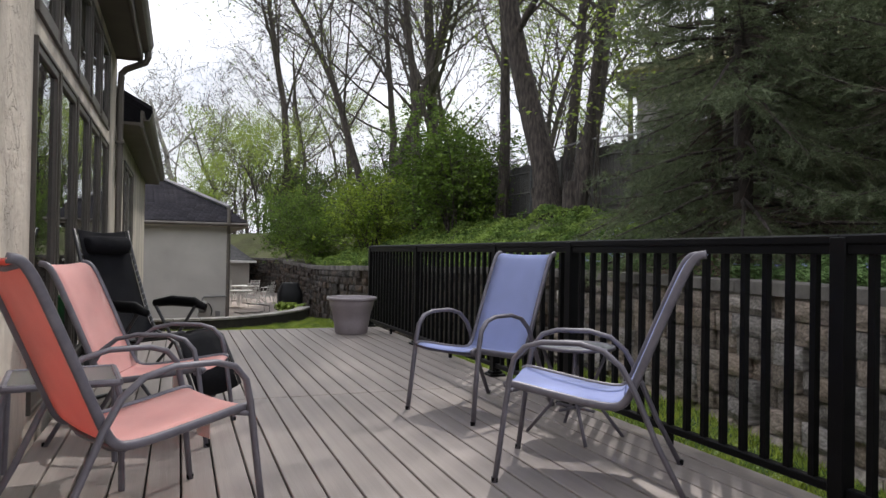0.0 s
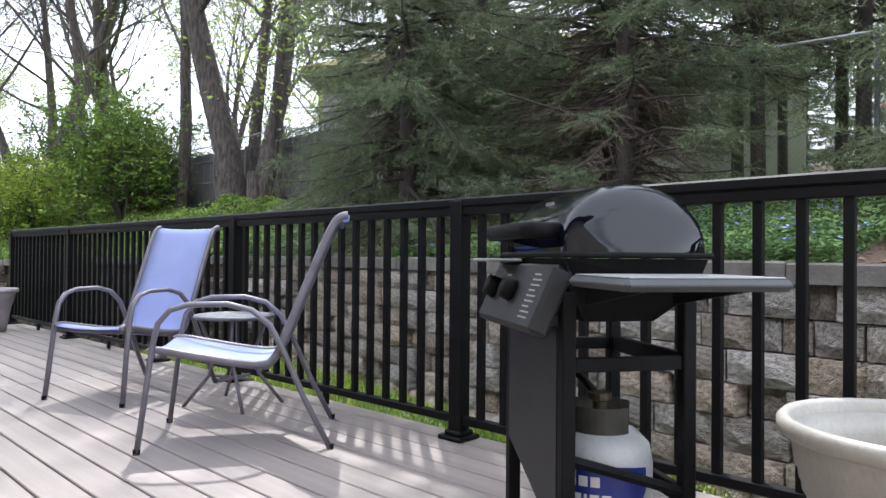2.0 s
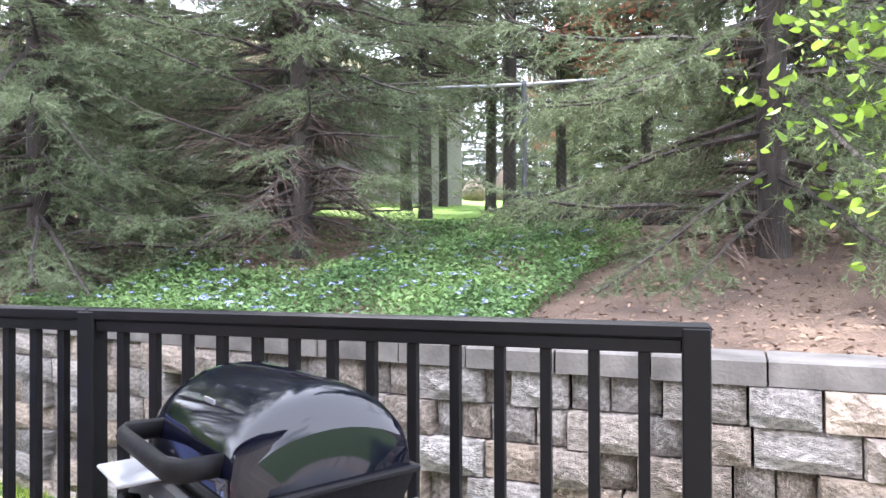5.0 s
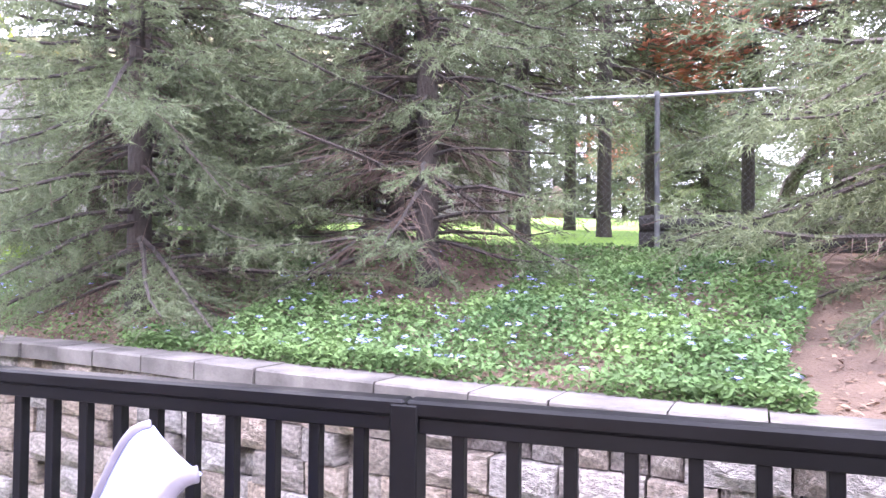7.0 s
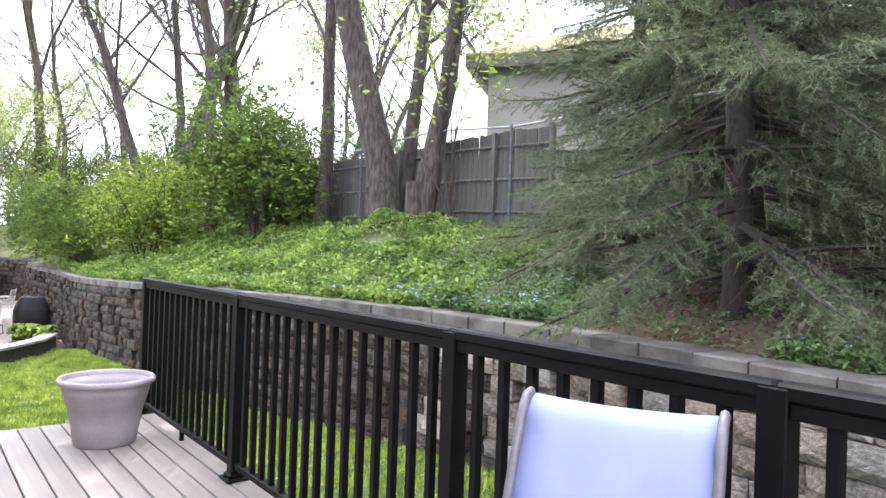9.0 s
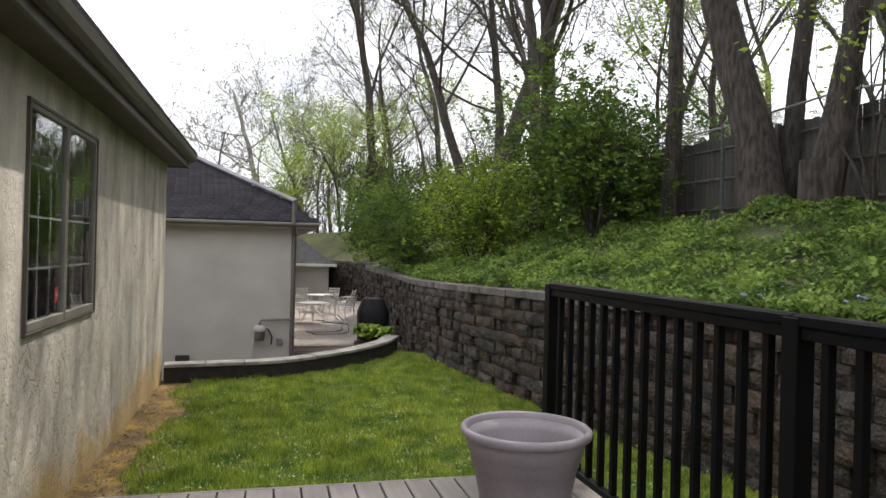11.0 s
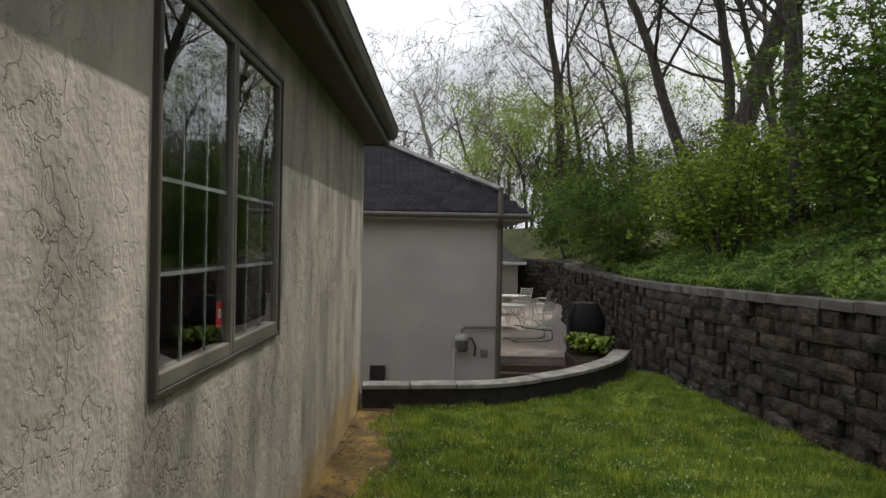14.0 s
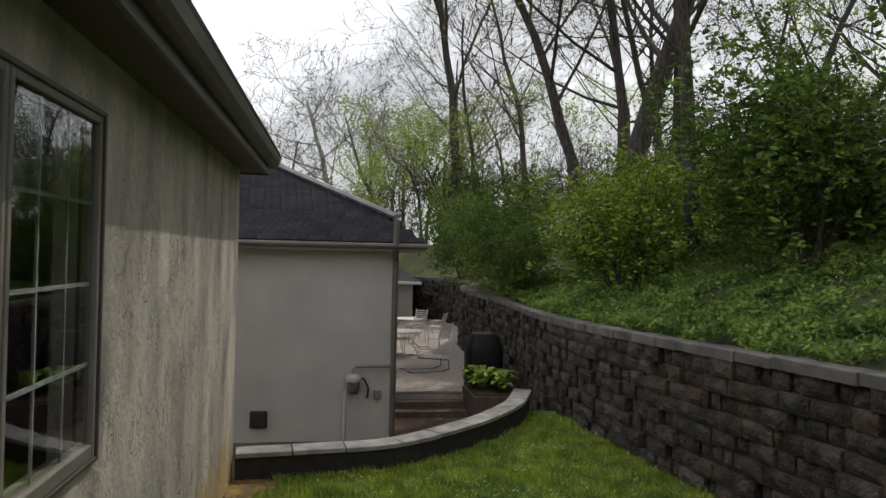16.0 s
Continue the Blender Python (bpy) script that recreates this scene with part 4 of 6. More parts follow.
grill = tagged(new("gas_grill"), "black two-burner gas grill with a side shelf", "grill")
grill.matrix_basis = pose(-0.636, -8.89, 0, 0, 0, 56)
# local: front is +y, shelf on the -x side
S = Shape()
L, D = 0.27, 0.21
sec = []
for i in range(15):
    a = math.pi * i / 14
    sec.append((-D * math.cos(a) * (1.0 if a > 1.57 else 1.0), 0.905 + 0.20 * math.sin(a) ** 0.8))
rows = []
for xx, k in ((-L, 0.0), (-L, 0.55), (-L + 0.012, 0.85), (-L + 0.05, 0.97), (-L + 0.10, 1.0), (L - 0.10, 1.0), (L - 0.05, 0.97), (L - 0.012, 0.85), (L, 0.55), (L, 0.0)):
    rows.append([(xx, y * (0.9 + 0.1 * k) if k else y * 0.9 * 0.2, 0.905 + (z - 0.905) * k) for y, z in sec])
S.sheet(rows)
lid = S.part("lid", M_ENAMEL, grill, "glossy black domed lid", smooth=True)
S = Shape()
S.box(-L - 0.015, L + 0.015, -D - 0.012, D + 0.012, 0.892, 0.908, 0.005)
S.part("lid_rim", M_CAST, lid)
S = Shape()
S.tube([(-0.19, D - 0.02, 0.965), (-0.19, D + 0.07, 0.968), (-0.16, D + 0.085, 0.968), (0.16, D + 0.085, 0.968), (0.19, D + 0.07, 0.968), (0.19, D - 0.02, 0.965)], 0.015, 8, 1.6)
S.part("handle", M_CAST, lid, smooth=True)
S = Shape()
S.box(-0.03, 0.03, D * 0.72, D * 0.72 + 0.004, 1.03, 1.06)
S.part("badge", M_METAL, lid)
S = Shape()
S.sheet([[(-L, -D, 0.89), (L, -D, 0.89)], [(-L, D, 0.89), (L, D, 0.89)], [(-L * 0.9, D * 0.9, 0.80), (L * 0.9, D * 0.9, 0.80)], [(-L * 0.6, D * 0.5, 0.71), (L * 0.6, D * 0.5, 0.71)], [(-L * 0.6, -D * 0.5, 0.71), (L * 0.6, -D * 0.5, 0.71)],
         [(-L * 0.9, -D * 0.9, 0.80), (L * 0.9, -D * 0.9, 0.80)], [(-L, -D, 0.89), (L, -D, 0.89)]])
for sx in (-1, 1):
    S.add([Vector((sx * L, -D, 0.89)), Vector((sx * L, D, 0.89)), Vector((sx * L * 0.9, D * 0.9, 0.80)), Vector((sx * L * 0.6, D * 0.5, 0.71)), Vector((sx * L * 0.6, -D * 0.5, 0.71)), Vector((sx * L * 0.9, -D * 0.9, 0.80))], [(0, 1, 2, 3, 4, 5)])
S.part("firebox", M_CAST, grill)
tilt = pose(0, D + 0.035, 0.775, 24)
S = Shape()
S.box(-0.26, 0.26, -0.03, 0.03, -0.10, 0.10, 0.012, m=tilt)
panel = S.part("control_panel", M_GREYP, grill)
for x in (0.17, 0.0):
    S = Shape()
    S.tube([tilt @ Vector((x, 0.028, 0.005)), tilt @ Vector((x, 0.065, 0.005)), tilt @ Vector((x, 0.07, 0.005))], [0.036, 0.033, 0.02], 16)
    S.part("knob", M_CAST, panel, smooth=True)
M_PRINT = mat("white_print", (0.34, 0.34, 0.34), rough=0.6, bump=0)
for i in range(9):
    S = Shape()
    w = 0.07 if i % 3 else 0.05
    S.box(-0.14 - w, -0.14, 0.031, 0.0325, 0.06 - i * 0.016, 0.0645 - i * 0.016, m=tilt)
    S.part("print_line", M_PRINT, panel)
for i in range(5):
    S = Shape()
    S.box(0.065, 0.105, 0.031, 0.0325, 0.05 - i * 0.014, 0.056 - i * 0.014, m=tilt)
    S.part("print_line", M_PRINT, panel)
S = Shape()
S.box(0.06, 0.25, D + 0.01, D + 0.12, 0.878, 0.888, 0.003)
S.part("ledge", M_SHELF, grill)
S = Shape()
S.box(-L - 0.36, -L - 0.03, -0.20, 0.22, 0.818, 0.846, 0.012)
sh = S.part("side_shelf", M_SHELFE, grill, "grey side shelf with a dark edge")
S = Shape()
S.box(-L - 0.345, -L - 0.045, -0.185, 0.205, 0.8462, 0.851, 0.002)
S.part("shelf_top", M_SHELF, sh)
for y in (-0.12, 0.14):
    S = Shape()
    S.add([Vector((-L + 0.01, y, 0.815)), Vector((-L - 0.30, y, 0.815)), Vector((-L + 0.01, y, 0.765)), Vector((-L + 0.01, y + 0.012, 0.815)), Vector((-L - 0.30, y + 0.012, 0.815)), Vector((-L + 0.01, y + 0.012, 0.765))],
          [(0, 1, 2), (3, 5, 4), (0, 3, 4, 1), (1, 4, 5, 2), (2, 5, 3, 0)])
    S.part("shelf_bracket", M_CAST, sh)
for x in (-0.23, 0.23):
    for y in (-0.17, 0.19):
        S = Shape()
        S.box(x - 0.02, x + 0.02, y - 0.02, y + 0.02, 0.0, 0.80, 0.004)
        S.part("leg", M_CAST, grill)
S = Shape()
S.add([Vector(p) for p in ((-0.21, 0.205, 0.70), (0.21, 0.205, 0.70), (0.21, 0.205, 0.30), (-0.21, 0.205, 0.12), (-0.21, 0.212, 0.70), (0.21, 0.212, 0.70), (0.21, 0.212, 0.30), (-0.21, 0.212, 0.12))],
      [(0, 1, 2, 3), (4, 7, 6, 5), (0, 4, 5, 1), (1, 5, 6, 2), (2, 6, 7, 3), (3, 7, 4, 0)])
S.part("front_panel", M_GREYP, grill)
for z, y in ((0.60, -0.17), (0.22, -0.17), (0.60, 0.19)):
    S = Shape()
    S.box(-0.21, 0.21, y - 0.012, y + 0.012, z - 0.025, z + 0.025, 0.003)
    S.part("cross_bar", M_CAST, grill)
for x in (-0.23, 0.23):
    S = Shape()
    S.box(x - 0.012, x + 0.012, -0.15, 0.17, 0.58, 0.62, 0.003)
    S.part("side_bar", M_CAST, grill)
    S = Shape()
    S.tube([(x, -0.15, 0.24), (x, 0.17, 0.34)], 0.016, 6)
    S.part("side_brace", M_CAST, grill)
S = Shape()
S.tube([(0.12, 0.15, 0.72), (0.16, 0.12, 0.64), (0.13, 0.06, 0.56), (0.08, 0.0, 0.50), (0.03, -0.02, 0.46)], 0.013, 8)
S.part("gas_hose", M_RAIL, grill, smooth=True)

# propane tank under the grill
tank = tagged(new("propane_tank"), "white propane tank with a blue printed label, under the grill", "gas tank")
tank.matrix_basis = pose(-0.66, -8.92, 0.0, 0, 0, 300)
M_TANK = mat("white_tank_paint", (0.50, 0.51, 0.52), (0.38, 0.39, 0.40), 0.45, scale=5, bump=0.05)
M_LABEL = mat("blue_label", (0.015, 0.03, 0.22), rough=0.4, bump=0)
S = Shape()
S.lathe([(0.0, 0.03), (0.09, 0.03), (0.14, 0.06), (0.155, 0.11), (0.155, 0.29), (0.145, 0.34), (0.11, 0.375), (0.05, 0.39), (0.0, 0.392)], 40)
S.part("cylinder", M_TANK, tank, smooth=True)
S = Shape()
S.lathe([(0.10, 0.0), (0.105, 0.0), (0.105, 0.045), (0.10, 0.045)], 32)
S.part("foot_ring", M_TANK, tank)
S = Shape()
S.lathe([(0.035, 0.385), (0.035, 0.41), (0.022, 0.42), (0.022, 0.46), (0.035, 0.465), (0.035, 0.485), (0.0, 0.487)], 16)
S.part("valve", mat("dull_brass", (0.10, 0.085, 0.06), rough=0.5, metal=0.7), tank)
S = Shape()
for a0 in (0.5, 3.6):
    S.sheet([[(0.10 * math.cos(a0 + 2.1 * i / 10), 0.10 * math.sin(a0 + 2.1 * i / 10), z) for i in range(11)] for z in (0.375, 0.45)], (0, 0, 0.004))
S.part("collar", mat("grimy_collar", (0.12, 0.115, 0.10), (0.07, 0.068, 0.06), 0.6, scale=12, bump=0.1), tank)
S = Shape()
for z0, z1, a0, a1 in ((0.13, 0.305, -1.0, 1.0),):
    S.sheet([[(0.1565 * math.sin(a0 + (a1 - a0) * i / 24), -0.1565 * math.cos(a0 + (a1 - a0) * i / 24), z) for i in range(25)] for z in (0, 1)])
for v in S.v:
    q = math.atan2(v.x, -v.y)
    v.z = z1 - 0.012 * q * q if v.z > 0.5 else z0 + 0.13 * max(0.0, q - 0.1) ** 2 - 0.01 * q
S.part("label", M_LABEL, tank, "blue printed label")
M_LETTER = mat("label_white", (0.75, 0.75, 0.75), rough=0.5, bump=0)
for r, (bits, z) in enumerate((((0.036, 0.018, 0.034, 0.034), 0.245), ((0.036, 0.034, 0.016, 0.034, 0.034), 0.195))):
    x = -0.11
    for b in bits:
        S = Shape()
        a0, a1 = x / 0.157, (x + b - 0.008) / 0.157
        S.sheet([[(0.158 * math.sin(a0 + (a1 - a0) * i / 4), -0.158 * math.cos(a0 + (a1 - a0) * i / 4), zz) for i in range(5)] for zz in (z, z + (0.042 if b in (0.036, 0.018) else 0.029))])
        S.part("label_mark", M_LETTER, tank)
        x += b

# sticker in the window
sticker = tagged(new("window_sticker"), "small red and white sticker inside the window", "sticker")
sticker.location = (WX - 0.03, 2.07, 0.86)
S = Shape()
S.box(0, 0.002, -0.045, 0.045, 0, 0.13)
S.part("backing", mat("red_sticker", (0.55, 0.03, 0.03), rough=0.5, bump=0), sticker)
S = Shape()
S.lathe([(0.012, 0), (0.024, 0), (0.024, 0.002), (0.012, 0.002)], 16)
o = S.part("emblem", M_LETTER, sticker)
o.matrix_basis = pose(0.0025, 0, 0.068, 0, 90, 0)

# ---- covered grill and patio furniture ----
cov = tagged(new("covered_grill"), "barbecue under a black fitted cover by the wall", "covered grill")
cov.location = (1.12, 15.3, -1.35)
S = Shape()
prof = [(0.37, 0.0), (0.38, 0.5), (0.38, 0.94), (0.365, 0.98), (0.26, 1.28), (0.235, 1.31), (0.0, 1.33)]
rows = []
for r, z in prof:
    rows.append([(r * 1.15 * (abs(math.cos(a)) ** 0.5) * (1 if math.cos(a) >= 0 else -1) * (1 + 0.02 * math.sin(7 * a + z * 5)), r * 0.85 * (abs(math.sin(a)) ** 0.5) * (1 if math.sin(a) >= 0 else -1), z) for a in [2 * math.pi * i / 32 for i in range(33)]])
S.sheet(rows)
S.part("cover", mat("black_vinyl", (0.010, 0.010, 0.012), rough=0.5, spec=0.25, bump=0.4, bscale=9, dist=0.03), cov, smooth=True)
M_WHITE = mat("white_iron", (0.66, 0.65, 0.62), (0.55, 0.54, 0.51), 0.55, bump=0.05)


def patio_chair():
    c = tagged(new("metal_chair"), "white metal slatted patio armchair", "chair", group="white chairs on the patio")
    for sx in (-1, 1):
        S = Shape()
        S.tube([(sx * 0.26, 0.24, 0.0), (sx * 0.26, 0.24, 0.60), (sx * 0.26, 0.16, 0.64), (sx * 0.26, -0.22, 0.64)], 0.016, 6)
        S.part("arm", M_WHITE, c)
        S = Shape()
        S.tube([(sx * 0.24, -0.30, 0.0), (sx * 0.24, -0.20, 0.42), (sx * 0.24, -0.36, 0.95)], 0.016, 6)
        S.part("back_post", M_WHITE, c)
    for i in range(6):
        S = Shape()
        S.box(-0.23, 0.23, 0.20 - i * 0.075, 0.245 - i * 0.075, 0.42, 0.435)
        S.part("seat_slat", M_WHITE, c)
    for i in range(6):
        S = Shape()
        z = 0.50 + i * 0.075
        S.box(-0.23, 0.23, -0.23 - (z - 0.42) * 0.25, -0.215 - (z - 0.42) * 0.25, z, z + 0.04)
        S.part("back_slat", M_WHITE, c)
    return c


c0 = patio_chair()
c0.matrix_basis = pose(1.45, 25.3, -1.35, 0, 0, 65)
for x, y, r in ((0.9, 26.6, 150), (-0.3, 26.4, 190), (-0.7, 25.0, 250), (0.5, 23.9, 20), (-0.5, 22.4, -30), (1.0, 21.6, 40)):
    copy_thing(c0, pose(x, y, -1.35, 0, 0, r))
for x, y in ((0.35, 25.3), (-0.2, 21.0)):
    t = tagged(new("patio_table"), "round white metal patio table", "table")
    t.location = (x, y, -1.35)
    S = Shape()
    S.lathe([(0.0, 0.70), (0.55, 0.70), (0.56, 0.715), (0.55, 0.73), (0.0, 0.73)], 28)
    S.part("tabletop", M_WHITE, t)
    for a in range(4):
        S = Shape()
        S.tube([(0.4 * math.cos(a * 1.57), 0.4 * math.sin(a * 1.57), 0.70), (0.3 * math.cos(a * 1.57), 0.3 * math.sin(a * 1.57), 0.35), (0.42 * math.cos(a * 1.57), 0.42 * math.sin(a * 1.57), 0.0)], 0.016, 6)
        S.part("leg", M_WHITE, t)
lo = tagged(new("lounge_chair"), "white slatted lounge chair with dark runners", "lounge chair")
lo.matrix_basis = pose(0.05, 17.9, -1.35, 0, 0, -75)
for sx in (-1, 1):
    S = Shape()
    S.tube([(sx * 0.28, -0.6, 0.05), (sx * 0.28, -0.4, 0.0), (sx * 0.28, 0.4, 0.0), (sx * 0.28, 0.62, 0.06), (sx * 0.28, 0.60, 0.30), (sx * 0.28, -0.3, 0.40)], 0.016, 6)
    S.part("runner", M_DKTUBE, lo)
    S = Shape()
    S.tube([(sx * 0.28, 0.5, 0.36), (sx * 0.29, 0.25, 0.60), (sx * 0.28, -0.2, 0.62), (sx * 0.27, -0.45, 0.85)], 0.016, 6)
    S.part("arm", M_WHITE, lo)
for i in range(9):
    S = Shape()
    S.box(-0.27, 0.27, 0.55 - i * 0.11, 0.61 - i * 0.11, 0.36 + max(0, i - 5) * 0.1, 0.375 + max(0, i - 5) * 0.1)
    S.part("slat", M_WHITE, lo)

# far house behind the patio
far = tagged(new("far_house"), "grey house with a dark roof behind the patio", "house")
S = Shape()
S.box(-14, 1.2, 31.7, 42, -2.0, 0.50)
S.part("wall", M_GSTUCCO, far)
S = Shape()
S.sheet([[(-14.5, 31.3, 0.52), (1.5, 31.3, 0.52)], [(-14.5, 37, 3.6), (-2.5, 37, 3.6)]], (0, 0, -0.08))
S.sheet([[(1.5, 31.3, 0.52), (1.5, 42.5, 0.52)], [(-2.5, 37, 3.6), (-2.5, 38, 3.6)]], (0, 0, -0.08))
S.part("roof", mat("weathered_shingle", (0.075, 0.073, 0.075), (0.04, 0.039, 0.041), 0.95, scale=5, bump=0.5, bscale=40), far)
S = Shape()
S.box(-14.5, 1.55, 31.18, 31.3, 0.40, 0.53, 0.01)
S.part("gutter", M_WHITE, far)

# ---- neighbour's house above the bank ----
nb = tagged(new("neighbour_house"), "grey stucco house with a mossy roof beyond the fence", "house")
nb.matrix_basis = pose(8.0, 5.4, 0, 0, 0, -52.2)
EV = 5.85            # eave height; local x runs along the eave, y into the house
S = Shape()
S.box(0.45, 13.0, 0.45, 9.0, 1.2, EV)
S.part("wall", M_NSTUCCO, nb)
S = Shape()
S.sheet([[(0, 0, EV), (13.4, 0, EV)], [(4.2, 4.6, EV + 2.2), (9.2, 4.6, EV + 2.2)]], (0, 0, 0.1))
S.sheet([[(0, 0, EV), (0, 9.4, EV)], [(4.2, 4.6, EV + 2.2), (4.2, 4.8, EV + 2.2)]], (0, 0, 0.1))
S.part("roof", M_MOSS, nb)
S = Shape()
S.box(0.0, 13.4, 0.0, 0.05, EV - 0.2, EV - 0.005, 0.01)
S.box(0.0, 0.05, 0.051, 9.4, EV - 0.2, EV - 0.005, 0.01)
S.box(0.05, 13.4, 0.051, 0.449, EV - 0.06, EV - 0.03)
S.part("fascia", M_TRIM, nb)
for x in (6.2, 9.4):
    S = Shape()
    S.box(x - 0.6, x + 0.6, 0.40, 0.449, 3.9, 5.2, 0.01)
    w = S.part("window", M_FRAME, nb)
    S = Shape()
    S.box(x - 0.52, x + 0.52, 0.38, 0.398, 3.98, 5.12)
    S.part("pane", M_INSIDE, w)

# ---- trees and plants ----
vr = np.random.RandomState(11)


def unit(v):
    return v / max(1e-9, float(np.linalg.norm(v)))


def side_of(d):
    a = np.array((0.0, 0.0, 1.0)) if abs(d[2]) < 0.9 else np.array((1.0, 0.0, 0.0))
    u = unit(np.cross(d, a))
    return u, np.cross(d, u)


def grow(S, p, d, length, r, level, tips, rs, kids=(0, 7, 6, 5, 4), up=0.10, wander=0.16, last=4, spread=0.75, bare=0.35, fine=0.004):
    """A limb with side limbs; gathers twig ends in tips."""
    n = 10 if level == 0 else (5 if level < 3 else 2)
    pts, rad = [p], [r]
    q, dd = np.array(p, float), np.array(d, float)
    for i in range(n):
        dd = unit(dd + rs.normal(0, wander, 3) + np.array((0, 0, up if level else 0.0)))
        q = q + dd * length / n
        pts.append(q.copy())
        rad.append(max(0.7 * fine, r * (1 - 0.72 * (i + 1) / n)))
    if level >= last:
        S.tube([pts[0], pts[-1]], [rad[0], rad[-1]], 3, caps=False)
    else:
        S.tube(pts, rad, (9, 7, 5, 3, 3, 3)[level], caps=False)
    if level >= last:
        tips.append(pts[-1])
        tips.append(pts[len(pts) // 2])
        return
    for k in range(kids[min(level + 1, len(kids) - 1)]):
        f = bare + (1 - bare) * (k + rs.uniform(0, 0.9)) / kids[min(level + 1, len(kids) - 1)]
        f = min(f, 0.98)
        i = min(n - 1, int(f * n))
        base = pts[i] + (pts[i + 1] - pts[i]) * (f * n - i)
        axis = unit(pts[i + 1] - pts[i])
        u, w = side_of(axis)
        a = rs.uniform(0, 2 * math.pi)
        out = u * math.cos(a) + w * math.sin(a)
        nd = unit(axis * (1 - spread * 0.55) + out * spread)
        grow(S, base, nd, length * rs.uniform(0.38, 0.66) * (1.2 - 0.5 * f), max(fine, rad[i] * (0.42 if level else 0.36)), level + 1, tips, rs, kids, up, wander * 1.15, last, spread, 0.2, fine)


def leaves(points, size, per, rs, jitter=0.12, flat=0.4):
    """Arrays of small pointed leaves, two triangles each, round the points."""
    pts = np.repeat(np.asarray(points, float), per, 0)
    n = len(pts)
    c = pts + rs.normal(0, jitter, (n, 3))
    a = rs.normal(0, 1, (n, 3))
    a[:, 2] *= flat
    a /= np.linalg.norm(a, axis=1)[:, None] + 1e-9
    b = np.cross(a, rs.normal(0, 1, (n, 3)))
    b /= np.linalg.norm(b, axis=1)[:, None] + 1e-9
    s = (size * rs.uniform(0.6, 1.3, n))[:, None]
    v = np.stack([c - a * s, c + b * s * 0.45, c + a * s, c - b * s * 0.45 + np.cross(a, b) * s * 0.15], 1).reshape(-1, 3)
    f = np.arange(4 * n).reshape(-1, 4)
    return v.tolist(), f.tolist()


def add_crown(parent, points, size, per, material, rs, jitter=0.12, name="crown"):
    v, f = leaves(points, size, per, rs, jitter)
    return raw(name, v, f, material, parent)


def bare_tree(seed, height, r, bark, leaf, label, leafy=1, last=4, kids=(0, 8, 6, 5, 4), lean=(0, 0), leaf_share=0.5, spread=0.75, up=0.10, bare=0.35, size=0.06, fine=0.004):
    rs = np.random.RandomState(seed)
    t = tagged(new("tree"), label, "tree")
    S, tips = Shape(), []
    grow(S, np.zeros(3), unit(np.array((lean[0], lean[1], 1.0))), height, r, 0, tips, rs, kids, up, 0.11, last, spread, bare, fine)
    S.part("trunk", bark, t, smooth=True)
    if leafy:
        tp = [p for p in tips if rs.uniform() < leaf_share]
        add_crown(t, tp, size, leafy, leaf, rs, 0.18)
    return t


def on_bank(x, y, dz=-0.06):
    return bank_z(x, y) + dz


# the trees by the fence
def limbs_tree(label, stems, seed, leaf_share=0.25):
    """A tree of several given stems: base, direction, length, radius."""
    rs = np.random.RandomState(seed)
    t = tagged(new("tree"), label, "tree")
    t.location = stems[0][0]
    o0 = np.array(stems[0][0])
    tips = []
    for b, d, ln, r in stems:
        S = Shape()
        grow(S, np.array(b) - o0, unit(np.array(d, float)), ln, r, 0, tips, rs, (0, 11, 7, 5, 4), 0.04, 0.075, 4, 0.72, 0.30, 0.008)
        S.part("trunk", M_BARK, t, smooth=True)
        S = Shape()
        p0 = np.array(b) - o0
        S.tube([p0 + np.array((0, 0, -0.3)), p0 + np.array((0, 0, 0.0)), p0 + unit(np.array(d, float)) * 0.35, p0 + unit(np.array(d, float)) * 0.9], [r * 1.45, r * 1.25, r * 1.06, r * 0.9], 12, caps=False)
        S.part("root_flare", M_BARK, t, smooth=True)
    tp = [p for p in tips if rs.uniform() < leaf_share]
    add_crown(t, tp, 0.055, 5, M_YOUNG, rs, 0.15)
    return t


zb = on_bank(6.2, 5.4)
limbs_tree("large grey-barked tree with several leaning trunks in front of the fence",
           [((6.2, 5.55, zb), (-0.15, 0.22, 1.0), 15, 0.36), ((6.25, 4.62, zb), (0.0, 0.05, 1.0), 15, 0.22), ((6.35, 4.5, zb), (0.06, -0.16, 1.0), 13, 0.16), ((6.75, 5.75, zb), (0.0, 0.02, 1.0), 12, 0.18)], 3)
limbs_tree("slim grey tree trunk beside the fence", [((6.3, 8.65, on_bank(6.3, 8.65)), (0.01, 0.0, 1.0), 13, 0.19)], 5)
limbs_tree("tall dark forked tree above the shrubs", [((5.2, 18.4, on_bank(5.2, 18.4)), (0.30, -0.04, 1.0), 18, 0.36), ((5.6, 18.4, on_bank(5.6, 18.4) + 0.2), (0.12, 0.10, 1.0), 15, 0.20), ((5.1, 18.7, on_bank(5.1, 18.7) + 0.2), (-0.10, 0.05, 1.0), 14, 0.20)], 8, 0.15)
limbs_tree("tall dark tree trunk above the shrubs", [((7.6, 19.2, on_bank(7.6, 19.2)), (0.05, -0.04, 1.0), 18, 0.32)], 9, 0.15)
limbs_tree("dark leaning tree trunk behind the shrubs", [((5.4, 13.6, on_bank(5.4, 13.6)), (-0.11, 0.02, 1.0), 15, 0.20)], 10, 0.15)

